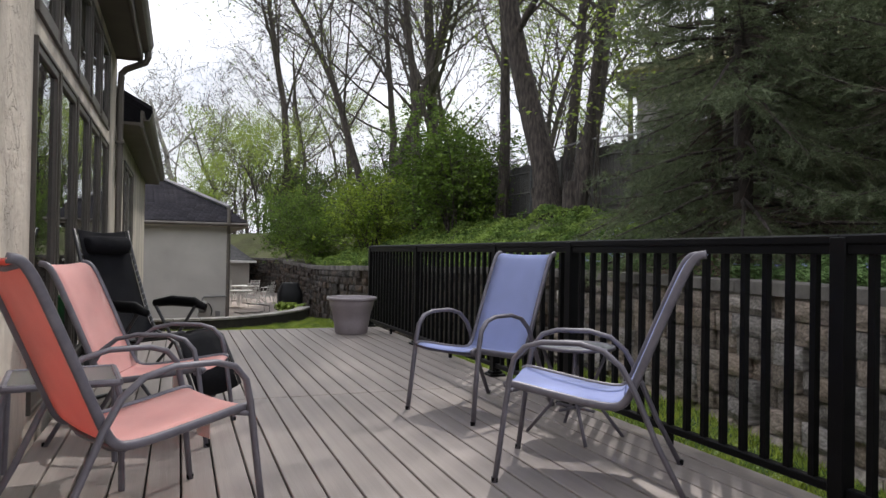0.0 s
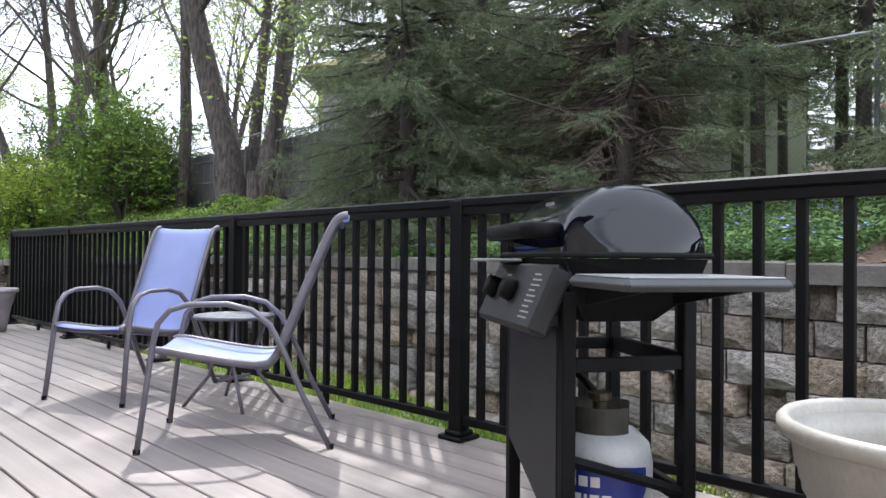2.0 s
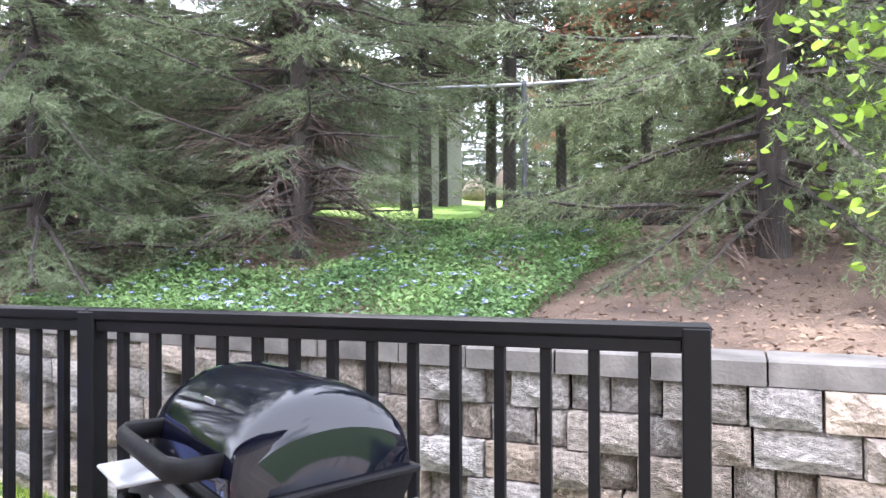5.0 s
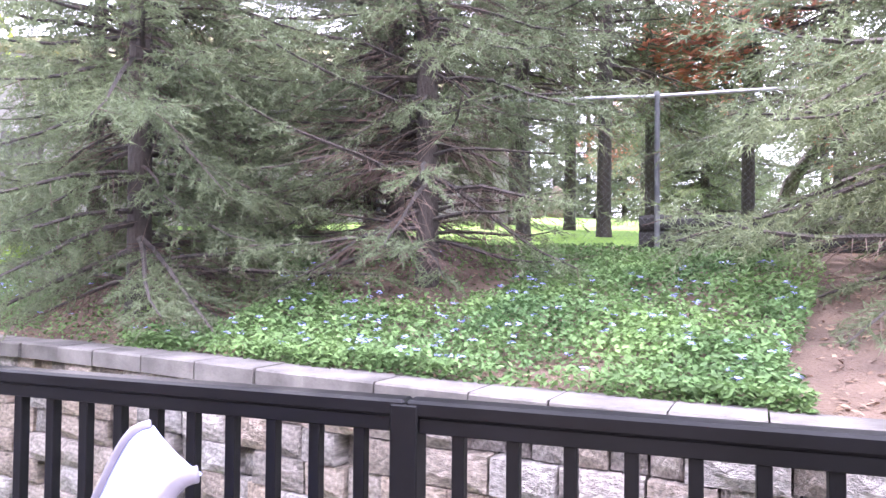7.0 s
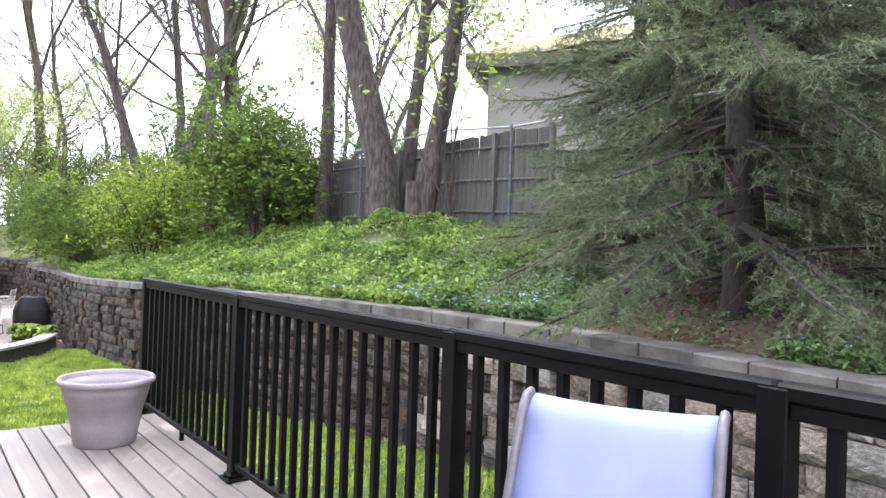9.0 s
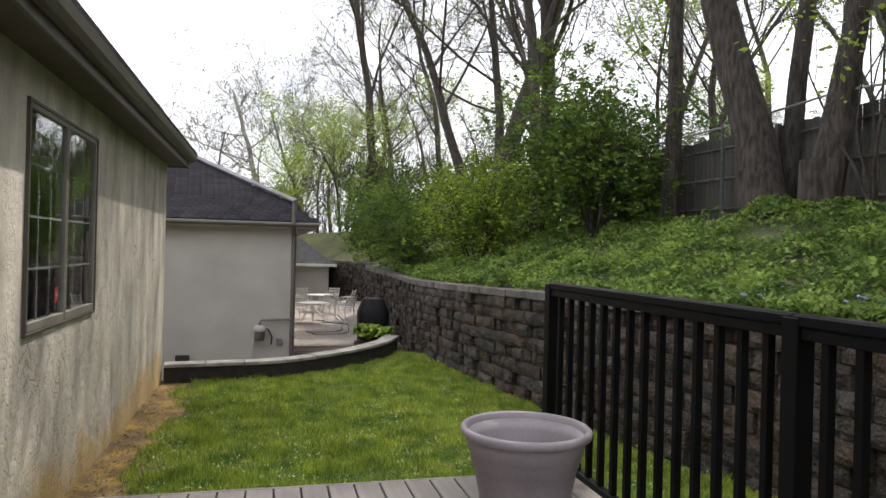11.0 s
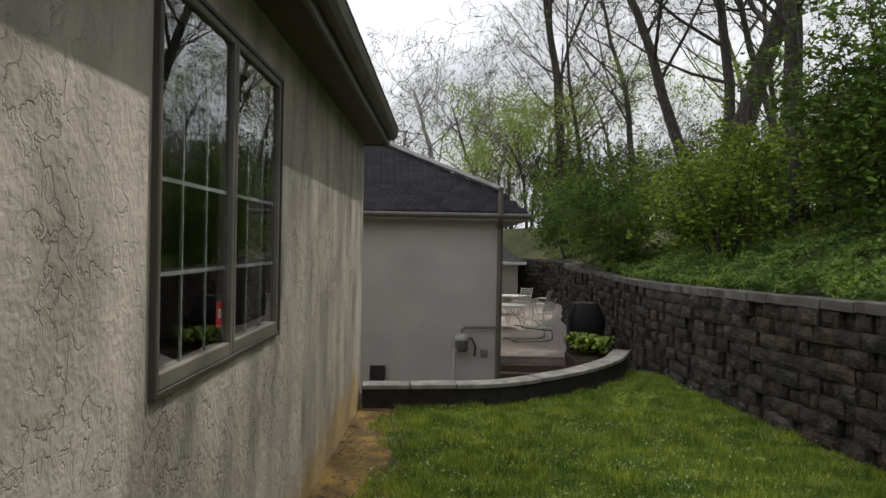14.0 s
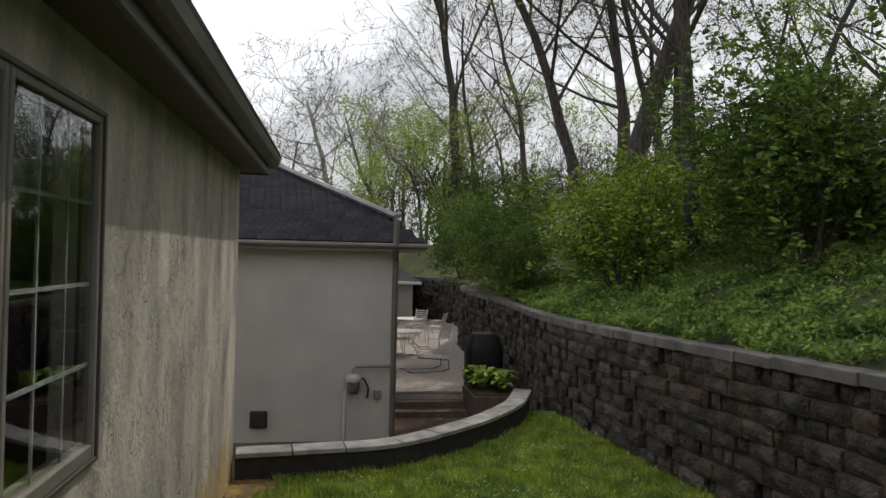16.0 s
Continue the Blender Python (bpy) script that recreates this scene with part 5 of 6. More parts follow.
# sparse spring leaves sprouting low on the near trunks
rs = np.random.RandomState(21)
sap = tagged(new("sapling"), "young sapling with fresh yellow-green leaves by the fence", "sapling")
sap.location = (6.3, 3.6, on_bank(6.3, 3.6))
S, tips = Shape(), []
for k in range(5):
    grow(S, np.zeros(3), unit(np.array((rs.uniform(-0.3, 0.3), rs.uniform(-0.5, 0.5), 1.0))), rs.uniform(2.6, 4.4), 0.022, 1, tips, rs, (0, 5, 5, 4, 3), 0.06, 0.12, 3, 0.6, 0.4)
S.part("stem", M_BARK, sap)
add_crown(sap, tips, 0.065, 4, M_YOUNG, rs, 0.14)

# woods beyond
grey = "bare grey woodland tree with sparse spring leaves"
kinds = [bare_tree(31, 17, 0.24, M_BARK, M_YOUNG, grey, 2, 4, (0, 13, 7, 4, 2), (0.03, 0.0), 0.25, size=0.06, fine=0.013),
         bare_tree(32, 15, 0.20, M_BARK, M_YOUNG, grey, 2, 4, (0, 13, 7, 4, 2), (-0.05, 0.03), 0.35, 0.85, size=0.06, fine=0.013),
         bare_tree(33, 19, 0.28, M_BARK, M_YOUNG, grey, 2, 4, (0, 12, 7, 4, 2), (0.02, 0.06), 0.12, 0.7, size=0.06, fine=0.013)]
for k in kinds:
    k["group"] = "woodland trees"
spots = [(3.8, 39, 2, 1.15), (11.5, 27, 0, 0.9), (14, 34, 1, 1.0), (18, 25, 1, 0.95), (20, 31, 0, 1.05), (6.5, 46, 1, 1.0), (11, 48, 2, 1.0), (23, 38, 1, 1.0),
         (1.5, 54, 0, 0.9), (-3, 62, 1, 0.8), (8, 60, 0, 1.1), (14, 62, 1, 1.1), (22, 54, 2, 1.1), (30, 34, 2, 1.0), (27, 22, 1, 0.95), (-8, 66, 2, 0.8), (4.5, 70, 1, 1.1)]
first = {}
for x, y, k, s in spots:
    zz = on_bank(x, y) if x > 2.5 else -1.9
    m = pose(x, y, zz, 0, 0, vr.uniform(0, 360)) @ Matrix.Scale(s, 4)
    if k not in first:
        first[k] = 1
        kinds[k].matrix_basis = m
    else:
        o = copy_thing(kinds[k], m)
        o.scale = (s, s, s)
syc = bare_tree(41, 21, 0.5, M_PALE, M_YOUNG, "pale-barked bare sycamore far beyond the garage", 0, 4, (0, 14, 7, 5, 3), (0.0, 0.0), 0.0, 0.95, 0.10, 0.22, fine=0.03)
syc.matrix_basis = pose(-1.0, 72, -2.0)
gt = bare_tree(45, 9.5, 0.14, M_BARK, M_YOUNG, "slender tree covered in yellow-green spring leaves", 5, 4, (0, 12, 6, 4, 3), (0.0, 0.0), 0.7, 0.6, 0.16, 0.2, 0.075)
gt.matrix_basis = pose(2.3, 39, -1.6)
o = copy_thing(gt, pose(0.4, 46, -1.8, 0, 0, 200))
o = copy_thing(gt, pose(10.0, 12.5, on_bank(10, 12.5), 0, 0, 140))


# brush and slender trees that close the woods
def brush(seed, height, label):
    rs = np.random.RandomState(seed)
    t = tagged(new("brush"), label, "shrub", group="brush in the woods")
    S, tips = Shape(), []
    for k in range(9):
        a = rs.uniform(0, 2 * math.pi)
        d = unit(np.array((math.cos(a) * 0.35, math.sin(a) * 0.35, 1.0)))
        grow(S, np.array((math.cos(a) * 0.5, math.sin(a) * 0.5, 0.0)), d, height * rs.uniform(0.6, 1.0), 0.045, 1, tips, rs, (0, 6, 7, 5, 3), 0.04, 0.14, 4, 0.7, 0.1, 0.012)
    S.part("stem", M_BARK, t)
    add_crown(t, [p for p in tips if rs.uniform() < 0.12], 0.07, 2, M_YOUNG, rs, 0.2)
    return t


thick = [brush(47, 6.5, "tangle of bare grey brush with a few new leaves"), brush(48, 8.0, "tall tangle of thin bare stems in the woods")]
spare = [True, True]
for k in range(32):
    far_row = k % 3
    x, y = -9 + 50 * ((k * 0.618) % 1.0), 37 + 11 * far_row + vr.uniform(-3, 3)
    if x < 3.0 and y < 56:
        y = 56 + vr.uniform(0, 8)
    if x > 14:
        y -= 12 * min(1.0, (x - 14) / 16)
    zz = on_bank(x, y) if x > 2.5 else -1.9
    m = pose(x, y, zz, 0, 0, vr.uniform(0, 360))
    sc = vr.uniform(0.7, 1.15)
    if spare[k % 2]:
        spare[k % 2], o = False, thick[k % 2]
        o.matrix_basis = m
    else:
        o = copy_thing(thick[k % 2], m)
    o.scale = (sc, sc, sc)
for x, y, sc in ((3.6, 46, 0.9), (-0.5, 58, 0.9), (9.5, 55, 1.0), (13, 44, 0.9), (16, 35, 0.8), (2.6, 63, 1.1), (24, 30, 0.8)):
    o = copy_thing(gt, pose(x, y, on_bank(x, y) if x > 2.5 else -1.9, 0, 0, vr.uniform(0, 360)))
    o.scale = (sc, sc, sc)


# shrubs
def shrub(seed, rad, height, leaf, label, per=7, size=0.055, stems=16, flowers=False):
    rs = np.random.RandomState(seed)
    t = tagged(new("shrub"), label, "shrub")
    S, tips = Shape(), []
    for k in range(stems):
        a = rs.uniform(0, 2 * math.pi)
        o = rs.uniform(0.2, 1.0) ** 0.7
        ln = height * rs.uniform(0.75, 1.0) * (1.05 - 0.35 * o)
        d = unit(np.array((math.cos(a) * o * rad / height, math.sin(a) * o * rad / height, 1.0)))
        grow(S, np.array((math.cos(a) * 0.15, math.sin(a) * 0.15, 0.0)), d, ln, 0.022, 1, tips, rs, (0, 5, 7, 5, 3), 0.02, 0.15, 3, 0.85, 0.12)
    S.part("stem", M_BARK, t)
    add_crown(t, tips, size, per, leaf, rs, 0.06)
    inner = np.asarray(tips) * np.array((0.8, 0.8, 0.9)) * rs.uniform(0.55, 1.0, (len(tips), 1))
    add_crown(t, inner, size * 1.2, 2, leaf, rs, 0.10, "inner_foliage")
    return t


sh1 = shrub(51, 1.9, 3.0, M_SHRUB, "leafy light green shrub on the bank", 7, 0.056, 15)
sh1.matrix_basis = pose(3.35, 12.7, on_bank(3.35, 12.7))
sh2 = shrub(52, 1.5, 4.3, M_SHRUBD, "dense dark green tall shrub on the bank", 13, 0.056, 17)
sh2.matrix_basis = pose(5.05, 9.4, on_bank(5.05, 9.4))
for k, (x, y, s, r) in enumerate(((2.9, 20.6, 0.85, 120), (3.3, 23.5, 0.8, 210), (4.4, 17.0, 0.8, 300), (4.6, 27.5, 0.9, 20), (3.4, 31, 1.0, 10), (8.5, 24, 1.1, 60), (11, 30, 1.3, 10), (9, 38, 1.5, 70), (5.5, 41, 1.4, 30), (-1, 47, 1.3, 30), (6.2, 13.5, 0.8, 200), (6.5, 16.5, 0.9, 110), (2.6, 18.3, 0.6, 250))):
    o = copy_thing(sh1 if k % 4 else sh2, pose(x, y, on_bank(x, y), 0, 0, r) @ Matrix.Scale(s, 4))
    o.scale = (s, s, s)
o = copy_thing(sh2, pose(5.9, 10.6, on_bank(5.9, 10.6), 0, 0, 77) @ Matrix.Scale(0.8, 4))
o.scale = (0.8, 0.8, 0.8)

# hostas by the covered grill
for x, y, s in ((0.85, 14.1, 1.15), (1.3, 14.4, 0.9), (0.95, 14.55, 1.0), (0.72, 14.45, 1.1), (1.2, 13.95, 1.05)):
    rs = np.random.RandomState(int(x * 100))
    hst = tagged(new("hosta_plant"), "bright green leafy hosta in the brick bed", "plant", group="hostas in the bed")
    hst.location = (x, y, -1.15)
    S = Shape()
    for k in range(26):
        a, ln = rs.uniform(0, 6.28), rs.uniform(0.22, 0.42) * s
        ca, sa = math.cos(a), math.sin(a)
        hh = rs.uniform(0.15, 0.45) * s
        rows = []
        for f, w in ((0.15, 0.01), (0.4, 0.05), (0.65, 0.075), (0.85, 0.05), (1.0, 0.004)):
            rr, z = ln * f, hh * math.sin(f * 2.2)
            rows.append([(rr * ca - sa * w * q, rr * sa + ca * w * q, z + abs(q) * 0.012) for q in (-1, 0, 1)])
        S.sheet(rows)
    S.part("foliage", M_SHRUB, hst, smooth=True)


# conifers
def conifer(seed, h, rad, label, low=0.5, dead=2.0, thin=0.014, inner=0.2, big=1.0):
    rs = np.random.RandomState(seed)
    t = tagged(new("conifer_tree"), label, "tree")
    S = Shape()
    S.tube([(0, 0, -0.2), (0.02, 0, 0.3), (0.0, 0.03, h * 0.3), (0.04, 0.0, h * 0.65), (0, 0, h)], [0.15, 0.115, 0.10, 0.065, 0.01], 10, caps=False)
    S.part("trunk", M_BARKP, t, smooth=True)
    B = Shape()
    D = Shape()
    nv, nf = [], []
    z = low
    while z < h - 0.3:
        for k in range(rs.randint(4, 7)):
            a = rs.uniform(0, 6.283)
            ln = rad * (1 - (z / h) ** 1.3) * rs.uniform(0.5, 1.15) + 0.15
            zz = z + rs.uniform(-0.12, 0.12)
            n = 5
            p = np.array((0.0, 0.0, zz))
            d = unit(np.array((math.cos(a), math.sin(a), rs.uniform(-0.35, 0.35) if z < 3 else rs.uniform(-0.1, 0.4))))
            pts = [p]
            for i in range(n):
                d = unit(d + np.array((0, 0, -0.10 if i < 3 else 0.08)) + rs.normal(0, 0.07, 3))
                p = p + d * ln / n
                pts.append(p)
            r0 = 0.010 + 0.010 * ln
            B.tube(pts, [r0 * (1 - 0.8 * i / n) for i in range(n + 1)], 4, caps=False)
            live = inner if zz > dead else inner + 0.35
            m = max(4, int(ln / 0.075))
            for j in range(m):
                f = 0.12 + 0.88 * (j + rs.uniform(0, 1)) / m
                i = min(n - 1, int(f * n))
                base = pts[i] + (pts[i + 1] - pts[i]) * (f * n - i)
                ax = unit(pts[i + 1] - pts[i])
                for sg in (-1, 1):
                    out = unit(np.cross(ax, (0, 0, 1.0))) * sg
                    td = unit(ax * rs.uniform(0.5, 0.9) + out * rs.uniform(0.5, 0.9) + np.array((0, 0, rs.uniform(-0.75, 0.25))))
                    tl = min(0.5, ln * 0.36) * (1.1 - 0.6 * f) * rs.uniform(0.6, 1.2) + 0.05
                    end = base + td * tl + np.array((0, 0, -0.06 * tl))
                    if f < live or rs.uniform() < 0.08:
                        D.tube([base, end], [0.004, 0.002], 3, caps=False)
                        continue
                    nn = max(5, int(tl / thin))
                    fr = np.linspace(0.05, 1.0, nn)
                    c = base[None] + (end - base)[None] * fr[:, None]
                    dirs = td[None] * 0.75 + rs.normal(0, 0.55, (nn, 3))
                    dirs /= np.linalg.norm(dirs, axis=1)[:, None]
                    sd = np.cross(dirs, rs.normal(0, 1, (nn, 3)))
                    sd /= np.linalg.norm(sd, axis=1)[:, None] + 1e-9
                    L = rs.uniform(0.05, 0.085, nn)[:, None] * big
                    wv = 0.0048 * big
                    nv.append(np.stack([c - sd * wv, c + sd * wv, c + dirs * L], 1).reshape(-1, 3))
        z += 0.21 if z < 4.5 else 0.36
    B.part("limb_structure", M_BARKP, t)["kind"] = "stuff"
    if D.n:
        D.part("deadwood", M_DRYTWIG, t)["kind"] = "stuff"
    v = np.concatenate(nv)
    raw("foliage", v.tolist(), np.arange(len(v)).reshape(-1, 3).tolist(), M_NEEDLE, t)
    return t


con1 = conifer(61, 13.0, 2.1, "tall grey-green conifer with drooping branches on the bank", 0.35, 0.5, 0.009)
con1["group"] = "conifers on the bank"
con1.matrix_basis = pose(3.65, -3.45, on_bank(3.65, -3.45))
con2 = conifer(62, 12.0, 1.9, "tall thin conifer with bare lower twigs on the bank", 0.5, 1.6, 0.012, 0.3)
con2["group"] = "conifers on the bank"
con2.matrix_basis = pose(4.55, -6.1, on_bank(4.55, -6.1))
con3 = conifer(63, 11.0, 1.9, "tall conifer with a high crown beyond the fence", 2.3, 3.4, 0.05, 0.25, 2.0)
con4 = conifer(64, 10.0, 2.2, "distant dark evergreen across the lawn", 0.3, 0.6, 0.05, 0.1, 2.2)
con4["group"] = "evergreens beyond the lawn"
con4.matrix_basis = pose(29, -11, on_bank(29, -11))
con3["group"] = "conifers beyond the fence"
con3.matrix_basis = pose(8.4, -6.2, on_bank(8.4, -6.2))
for which, x, y, s, r in ((con1, 4.25, -10.7, 1.08, 40), (con2, 6.9, -1.9, 1.05, 130), (con2, 5.6, -5.3, 0.95, 250), (con3, 8.8, -3.9, 1.05, 310), (con2, 9.6, -0.2, 1.1, 20), (con2, 6.6, -12.6, 1.1, 70),
                          (con3, 11.8, -9.6, 1.05, 90), (con1, 5.3, -1.2, 0.8, 200), (con4, 10.5, -13.5, 1.1, 10), (con4, 14.5, -15.5, 1.2, 100), (con3, 13.0, -6.2, 1.1, 190), (con3, 14.5, -4.6, 1.0, 280), (con3, 9.4, -10.6, 1.1, 215), (con2, 8.0, -11.6, 1.05, 300), (con3, 10.3, -7.2, 1.1, 140), (con3, 10.8, -5.0, 1.05, 75), (con2, 7.4, -4.2, 1.1, 175), (con4, 16.5, -9.0, 1.0, 200), (con4, 19.5, -15, 1.1, 33), (con3, 12.2, -7.9, 1.0, 60), (con3, 18, -7.5, 1.1, 170), (con4, 24, -13, 1.1, 77)):
    copy = copy_thing(which, pose(x, y, on_bank(x, y), 0, 0, r))
    copy.scale = (s, s, s)
# dark hedge of evergreens across the neighbour's lawn
for k in range(8):
    x, y = 27 + 1.2 * math.sin(k * 2.1), -9.5 + k * 1.55
    copy = copy_thing(con4, pose(x, y, on_bank(x, y), 0, 0, 47 * k))
    copy.scale = (1.0, 1.0, 0.85)

# young broadleaf tree over the end of the deck
rs = np.random.RandomState(71)
br = tagged(new("maple_tree"), "young tree with large bright green leaves overhanging the bank", "tree")
br.location = (2.9, -13.08, on_bank(2.9, -13.08))
S, tips = Shape(), []
S.tube([(0, 0, -0.2), (0.02, 0, 1.0), (0, 0.05, 2.2), (0, 0.1, 5.0)], [0.07, 0.06, 0.05, 0.02], 8, caps=False)
for z, a, ln in ((0.4, 100, 2.5), (0.7, 106, 2.8), (1.0, 98, 2.6), (1.3, 104, 2.9), (1.7, 112, 2.6), (0.9, 88, 2.4), (2.0, 100, 2.7), (2.3, 90, 2.7), (2.6, 30, 2.0), (2.0, 200, 2.0), (3.4, 260, 2.0)):
    grow(S, np.array((0, 0.05, z)), unit(np.array((math.cos(radians(a)), math.sin(radians(a)), 0.12))), ln * 0.8, 0.022, 2, tips, rs, (0, 5, 5, 6, 3), 0.0, 0.12, 3, 0.6, 0.3)
S.part("trunk", M_BARK, br)
S = Shape()
for p in tips:
    for _ in range(9):
        c0 = Vector(p) + Vector(rs.normal(0, 0.12, 3))
        m = Matrix.Translation(c0) @ Euler((rs.normal(0, 0.7), rs.normal(0, 0.7), rs.uniform(0, 6.28))).to_matrix().to_4x4()
        k = rs.uniform(0.026, 0.05)
        ring = [(0, -1.0), (0.4, -0.8), (0.7, -0.45), (0.62, 0.0), (0.5, 0.5), (0.22, 0.9), (0, 1.5), (-0.22, 0.9), (-0.5, 0.5), (-0.62, 0.0), (-0.7, -0.45), (-0.4, -0.8)]
        S.add([m @ Vector((k * a, k * b, -0.25 * k * abs(a))) for a, b in ring], [tuple(range(12))])
S.part("crown", mat("fresh_maple_leaf", (0.27, 0.40, 0.05), (0.15, 0.26, 0.035), 0.5, scale=1.0, bump=0, island=0.25, trans=0.5), br)

# rust-red tree across the lawn
ru = bare_tree(81, 8.5, 0.16, M_BARK, M_RUST, "ornamental tree with rust-red spring leaves", 12, 4, (0, 12, 6, 4, 3), (0, 0), 0.9, 0.8, 0.08, 0.2, 0.10)
ru.matrix_basis = pose(14.0, -10.3, on_bank(14.0, -10.3)) @ Matrix.Diagonal((1.1, 1.1, 0.62, 1))
o = copy_thing(ru, pose(26, -5.2, on_bank(26, -5.2), 0, 0, 60) @ Matrix.Scale(0.5, 4))
o.scale = (0.5, 0.5, 0.5)

# neighbour's lawn, boulders, black edging
rows = []
for i in range(40):
    y = -30 + i * 1.5
    rows.append([(7.6 + 0.5 * math.sin(y * 1.3) + d, y, bank_z(7.6 + 0.5 * math.sin(y * 1.3) + d, y) + 0.03) for d in (0, 1, 2, 3, 5, 7, 10, 14, 19, 26, 40)])
S = Shape()
S.sheet(rows)
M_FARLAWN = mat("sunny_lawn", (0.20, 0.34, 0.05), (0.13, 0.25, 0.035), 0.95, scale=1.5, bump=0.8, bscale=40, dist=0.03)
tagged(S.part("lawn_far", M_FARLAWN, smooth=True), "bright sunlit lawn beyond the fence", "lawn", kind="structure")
M_ROCK = mat("tan_boulder", (0.22, 0.16, 0.125), (0.14, 0.105, 0.085), 0.9, scale=3, bump=0.6, bscale=15, dist=0.03)
for x, y, hh, w in ((24.5, -4.0, 1.25, 0.32), (21.5, -3.6, 0.85, 0.38), (25.0, -1.2, 0.9, 0.35)):
    bm = bmesh.new()
    bmesh.ops.create_icosphere(bm, subdivisions=3, radius=1.0)
    for v in bm.verts:
        k = 1 + 0.22 * noise.noise(v.co * 1.4 + Vector((x, y, 0)))
        q = 1.0 - 0.45 * max(0.0, v.co.z)
        v.co = Vector((v.co.x * w * k * q, v.co.y * w * 1.2 * k * q, max(-0.75, v.co.z) * hh * 0.6 * k + hh * 0.42))
    me = bpy.data.meshes.new("boulder")
    bm.to_mesh(me)
    bm.free()
    me.materials.append(M_ROCK)
    b = tagged(new("boulder", me), "upright tan boulder on the neighbour's lawn", "boulder")
    b.location = (x, y, bank_z(x, y))
S = Shape()
for r, dz in ((0.13, 0.10), (0.11, 0.30)):
    S.tube([(6.95, -7.95 - 0.25 * i, bank_z(6.95, -7.95 - 0.25 * i) + dz + 0.015 * math.sin(i * 2.2)) for i in range(16)], [r * (1 + 0.06 * (i % 2)) for i in range(16)], 10)
tagged(S.part("drain_pipe", M_DARK), "black corrugated pipe lying along the fence", "pipe")

# ---- wooden fence and chain-link fence ----
fence = tagged(new("wooden_fence"), "weathered grey board fence behind steel posts", "fence")
FX = 6.95


def fence_top(y):
    return 3.72 - 0.003 * (y - 4)


board = Shape()
board.box(-0.01, 0.01, -0.069, 0.069, 0.0, 1.0, 0.004)
fb = board.mesh("board", M_FENCE)
y = 1.7
while y < 15.5:
    zb = bank_z(FX, y) - 0.05
    zt = fence_top(y) + random.uniform(-0.02, 0.02) + (0.05 if int(y / 2.4) % 2 else 0)
    piece("board", fb, fence, pose(FX, y, zb, 0, random.uniform(-0.5, 0.5), random.uniform(-2, 2)) @ Matrix.Diagonal((1, 1, zt - zb, 1)))
    y += 0.142
for dz in (0.25, 0.85, 1.45):
    S = Shape()
    S.tube([(FX - 0.035, yy, bank_z(FX, yy) + dz) for yy in (1.6, 4, 6.5, 9, 12, 15.6)], 0.035, 4)
    S.part("rail", M_FENCE, fence)
for yy in (1.65, 3.1, 6.2, 9.4, 12.6):
    S = Shape()
    zb = bank_z(FX, yy)
    S.box(FX - 0.11, FX - 0.02, yy - 0.045, yy + 0.045, zb - 0.1, fence_top(yy) + 0.04, 0.006)
    S.part("post", M_FENCE, fence)
S = Shape()
S.box(FX - 0.06, FX + 0.03, 1.05, 1.15, bank_z(FX, 1.1) - 0.1, 3.15, 0.006)
S.part("post", M_FENCE, fence)
link = tagged(new("chain_link_fence"), "steel chain-link fence with round posts and top rail", "fence")
LX = 6.5
M_LINKPOST = mat("dull_steel_post", (0.13, 0.135, 0.14), (0.08, 0.083, 0.088), 0.6, 0.3, scale=9, bump=0.1)
for yy in (13.0, 10.0, 7.2, 4.45, 2.25, -1.2, -4.7, -8.17, -11.6):
    S = Shape()
    S.lathe([(0.030, -0.15), (0.030, 0.0), (0.030, 1.78), (0.036, 1.80), (0.030, 1.85), (0.0, 1.86)], 12, (LX, yy, bank_z(LX, yy)))
    S.part("post", M_LINKPOST, link, smooth=True)
S = Shape()
S.tube([(LX, yy, bank_z(LX, yy) + 1.80) for yy in (14, 10, 7.2, 4.45, 2.25, -1.2, -4.7, -8.17, -11.6, -14)], 0.021, 8)
S.part("top_rail", M_METAL, link)
vs, fs = [], []
hh, step = 1.76, 0.075
for sgn in (-1, 1):
    for i in range(int(28 / step)):
        y0 = -14 + i * step
        n = 4
        for s in range(n):
            ya, yb = y0 + sgn * hh * s / n, y0 + sgn * hh * (s + 1) / n
            if not (-14 < ya < 13.5 and -14 < yb < 13.5):
                continue
            za, zb2 = bank_z(LX, ya) + 0.02 + hh * s / n, bank_z(LX, yb) + 0.02 + hh * (s + 1) / n
            k = len(vs)
            for (yy, zz) in ((ya, za), (yb, zb2)):
                vs += [(LX - 0.0014, yy, zz), (LX + 0.0013, yy - 0.0013, zz), (LX + 0.0013, yy + 0.0013, zz)]
            fs += [(k, k + 1, k + 4, k + 3), (k + 1, k + 2, k + 5, k + 4), (k + 2, k, k + 3, k + 5)]
raw("wire_mesh", vs, fs, M_LINKPOST, link)

# ---- ground cover, grass, litter ----
gr = np.random.RandomState(91)


def scatter(n, y0, y1, d0, d1, keep):
    out = []
    while len(out) < n:
        y, d = gr.uniform(y0, y1), d0 + (d1 - d0) * gr.uniform() ** 1.3
        x = lerp_path(WALL, y) + d
        if keep(x, y, gr.uniform()):
            out.append((x, y, bank_z(x, y)))
    return np.array(out)


PINES = [(3.65, -3.45, 1.7), (4.55, -6.1, 1.2), (5.6, -5.3, 1.2), (6.9, -1.9, 1.5), (5.3, -1.2, 1.0)]


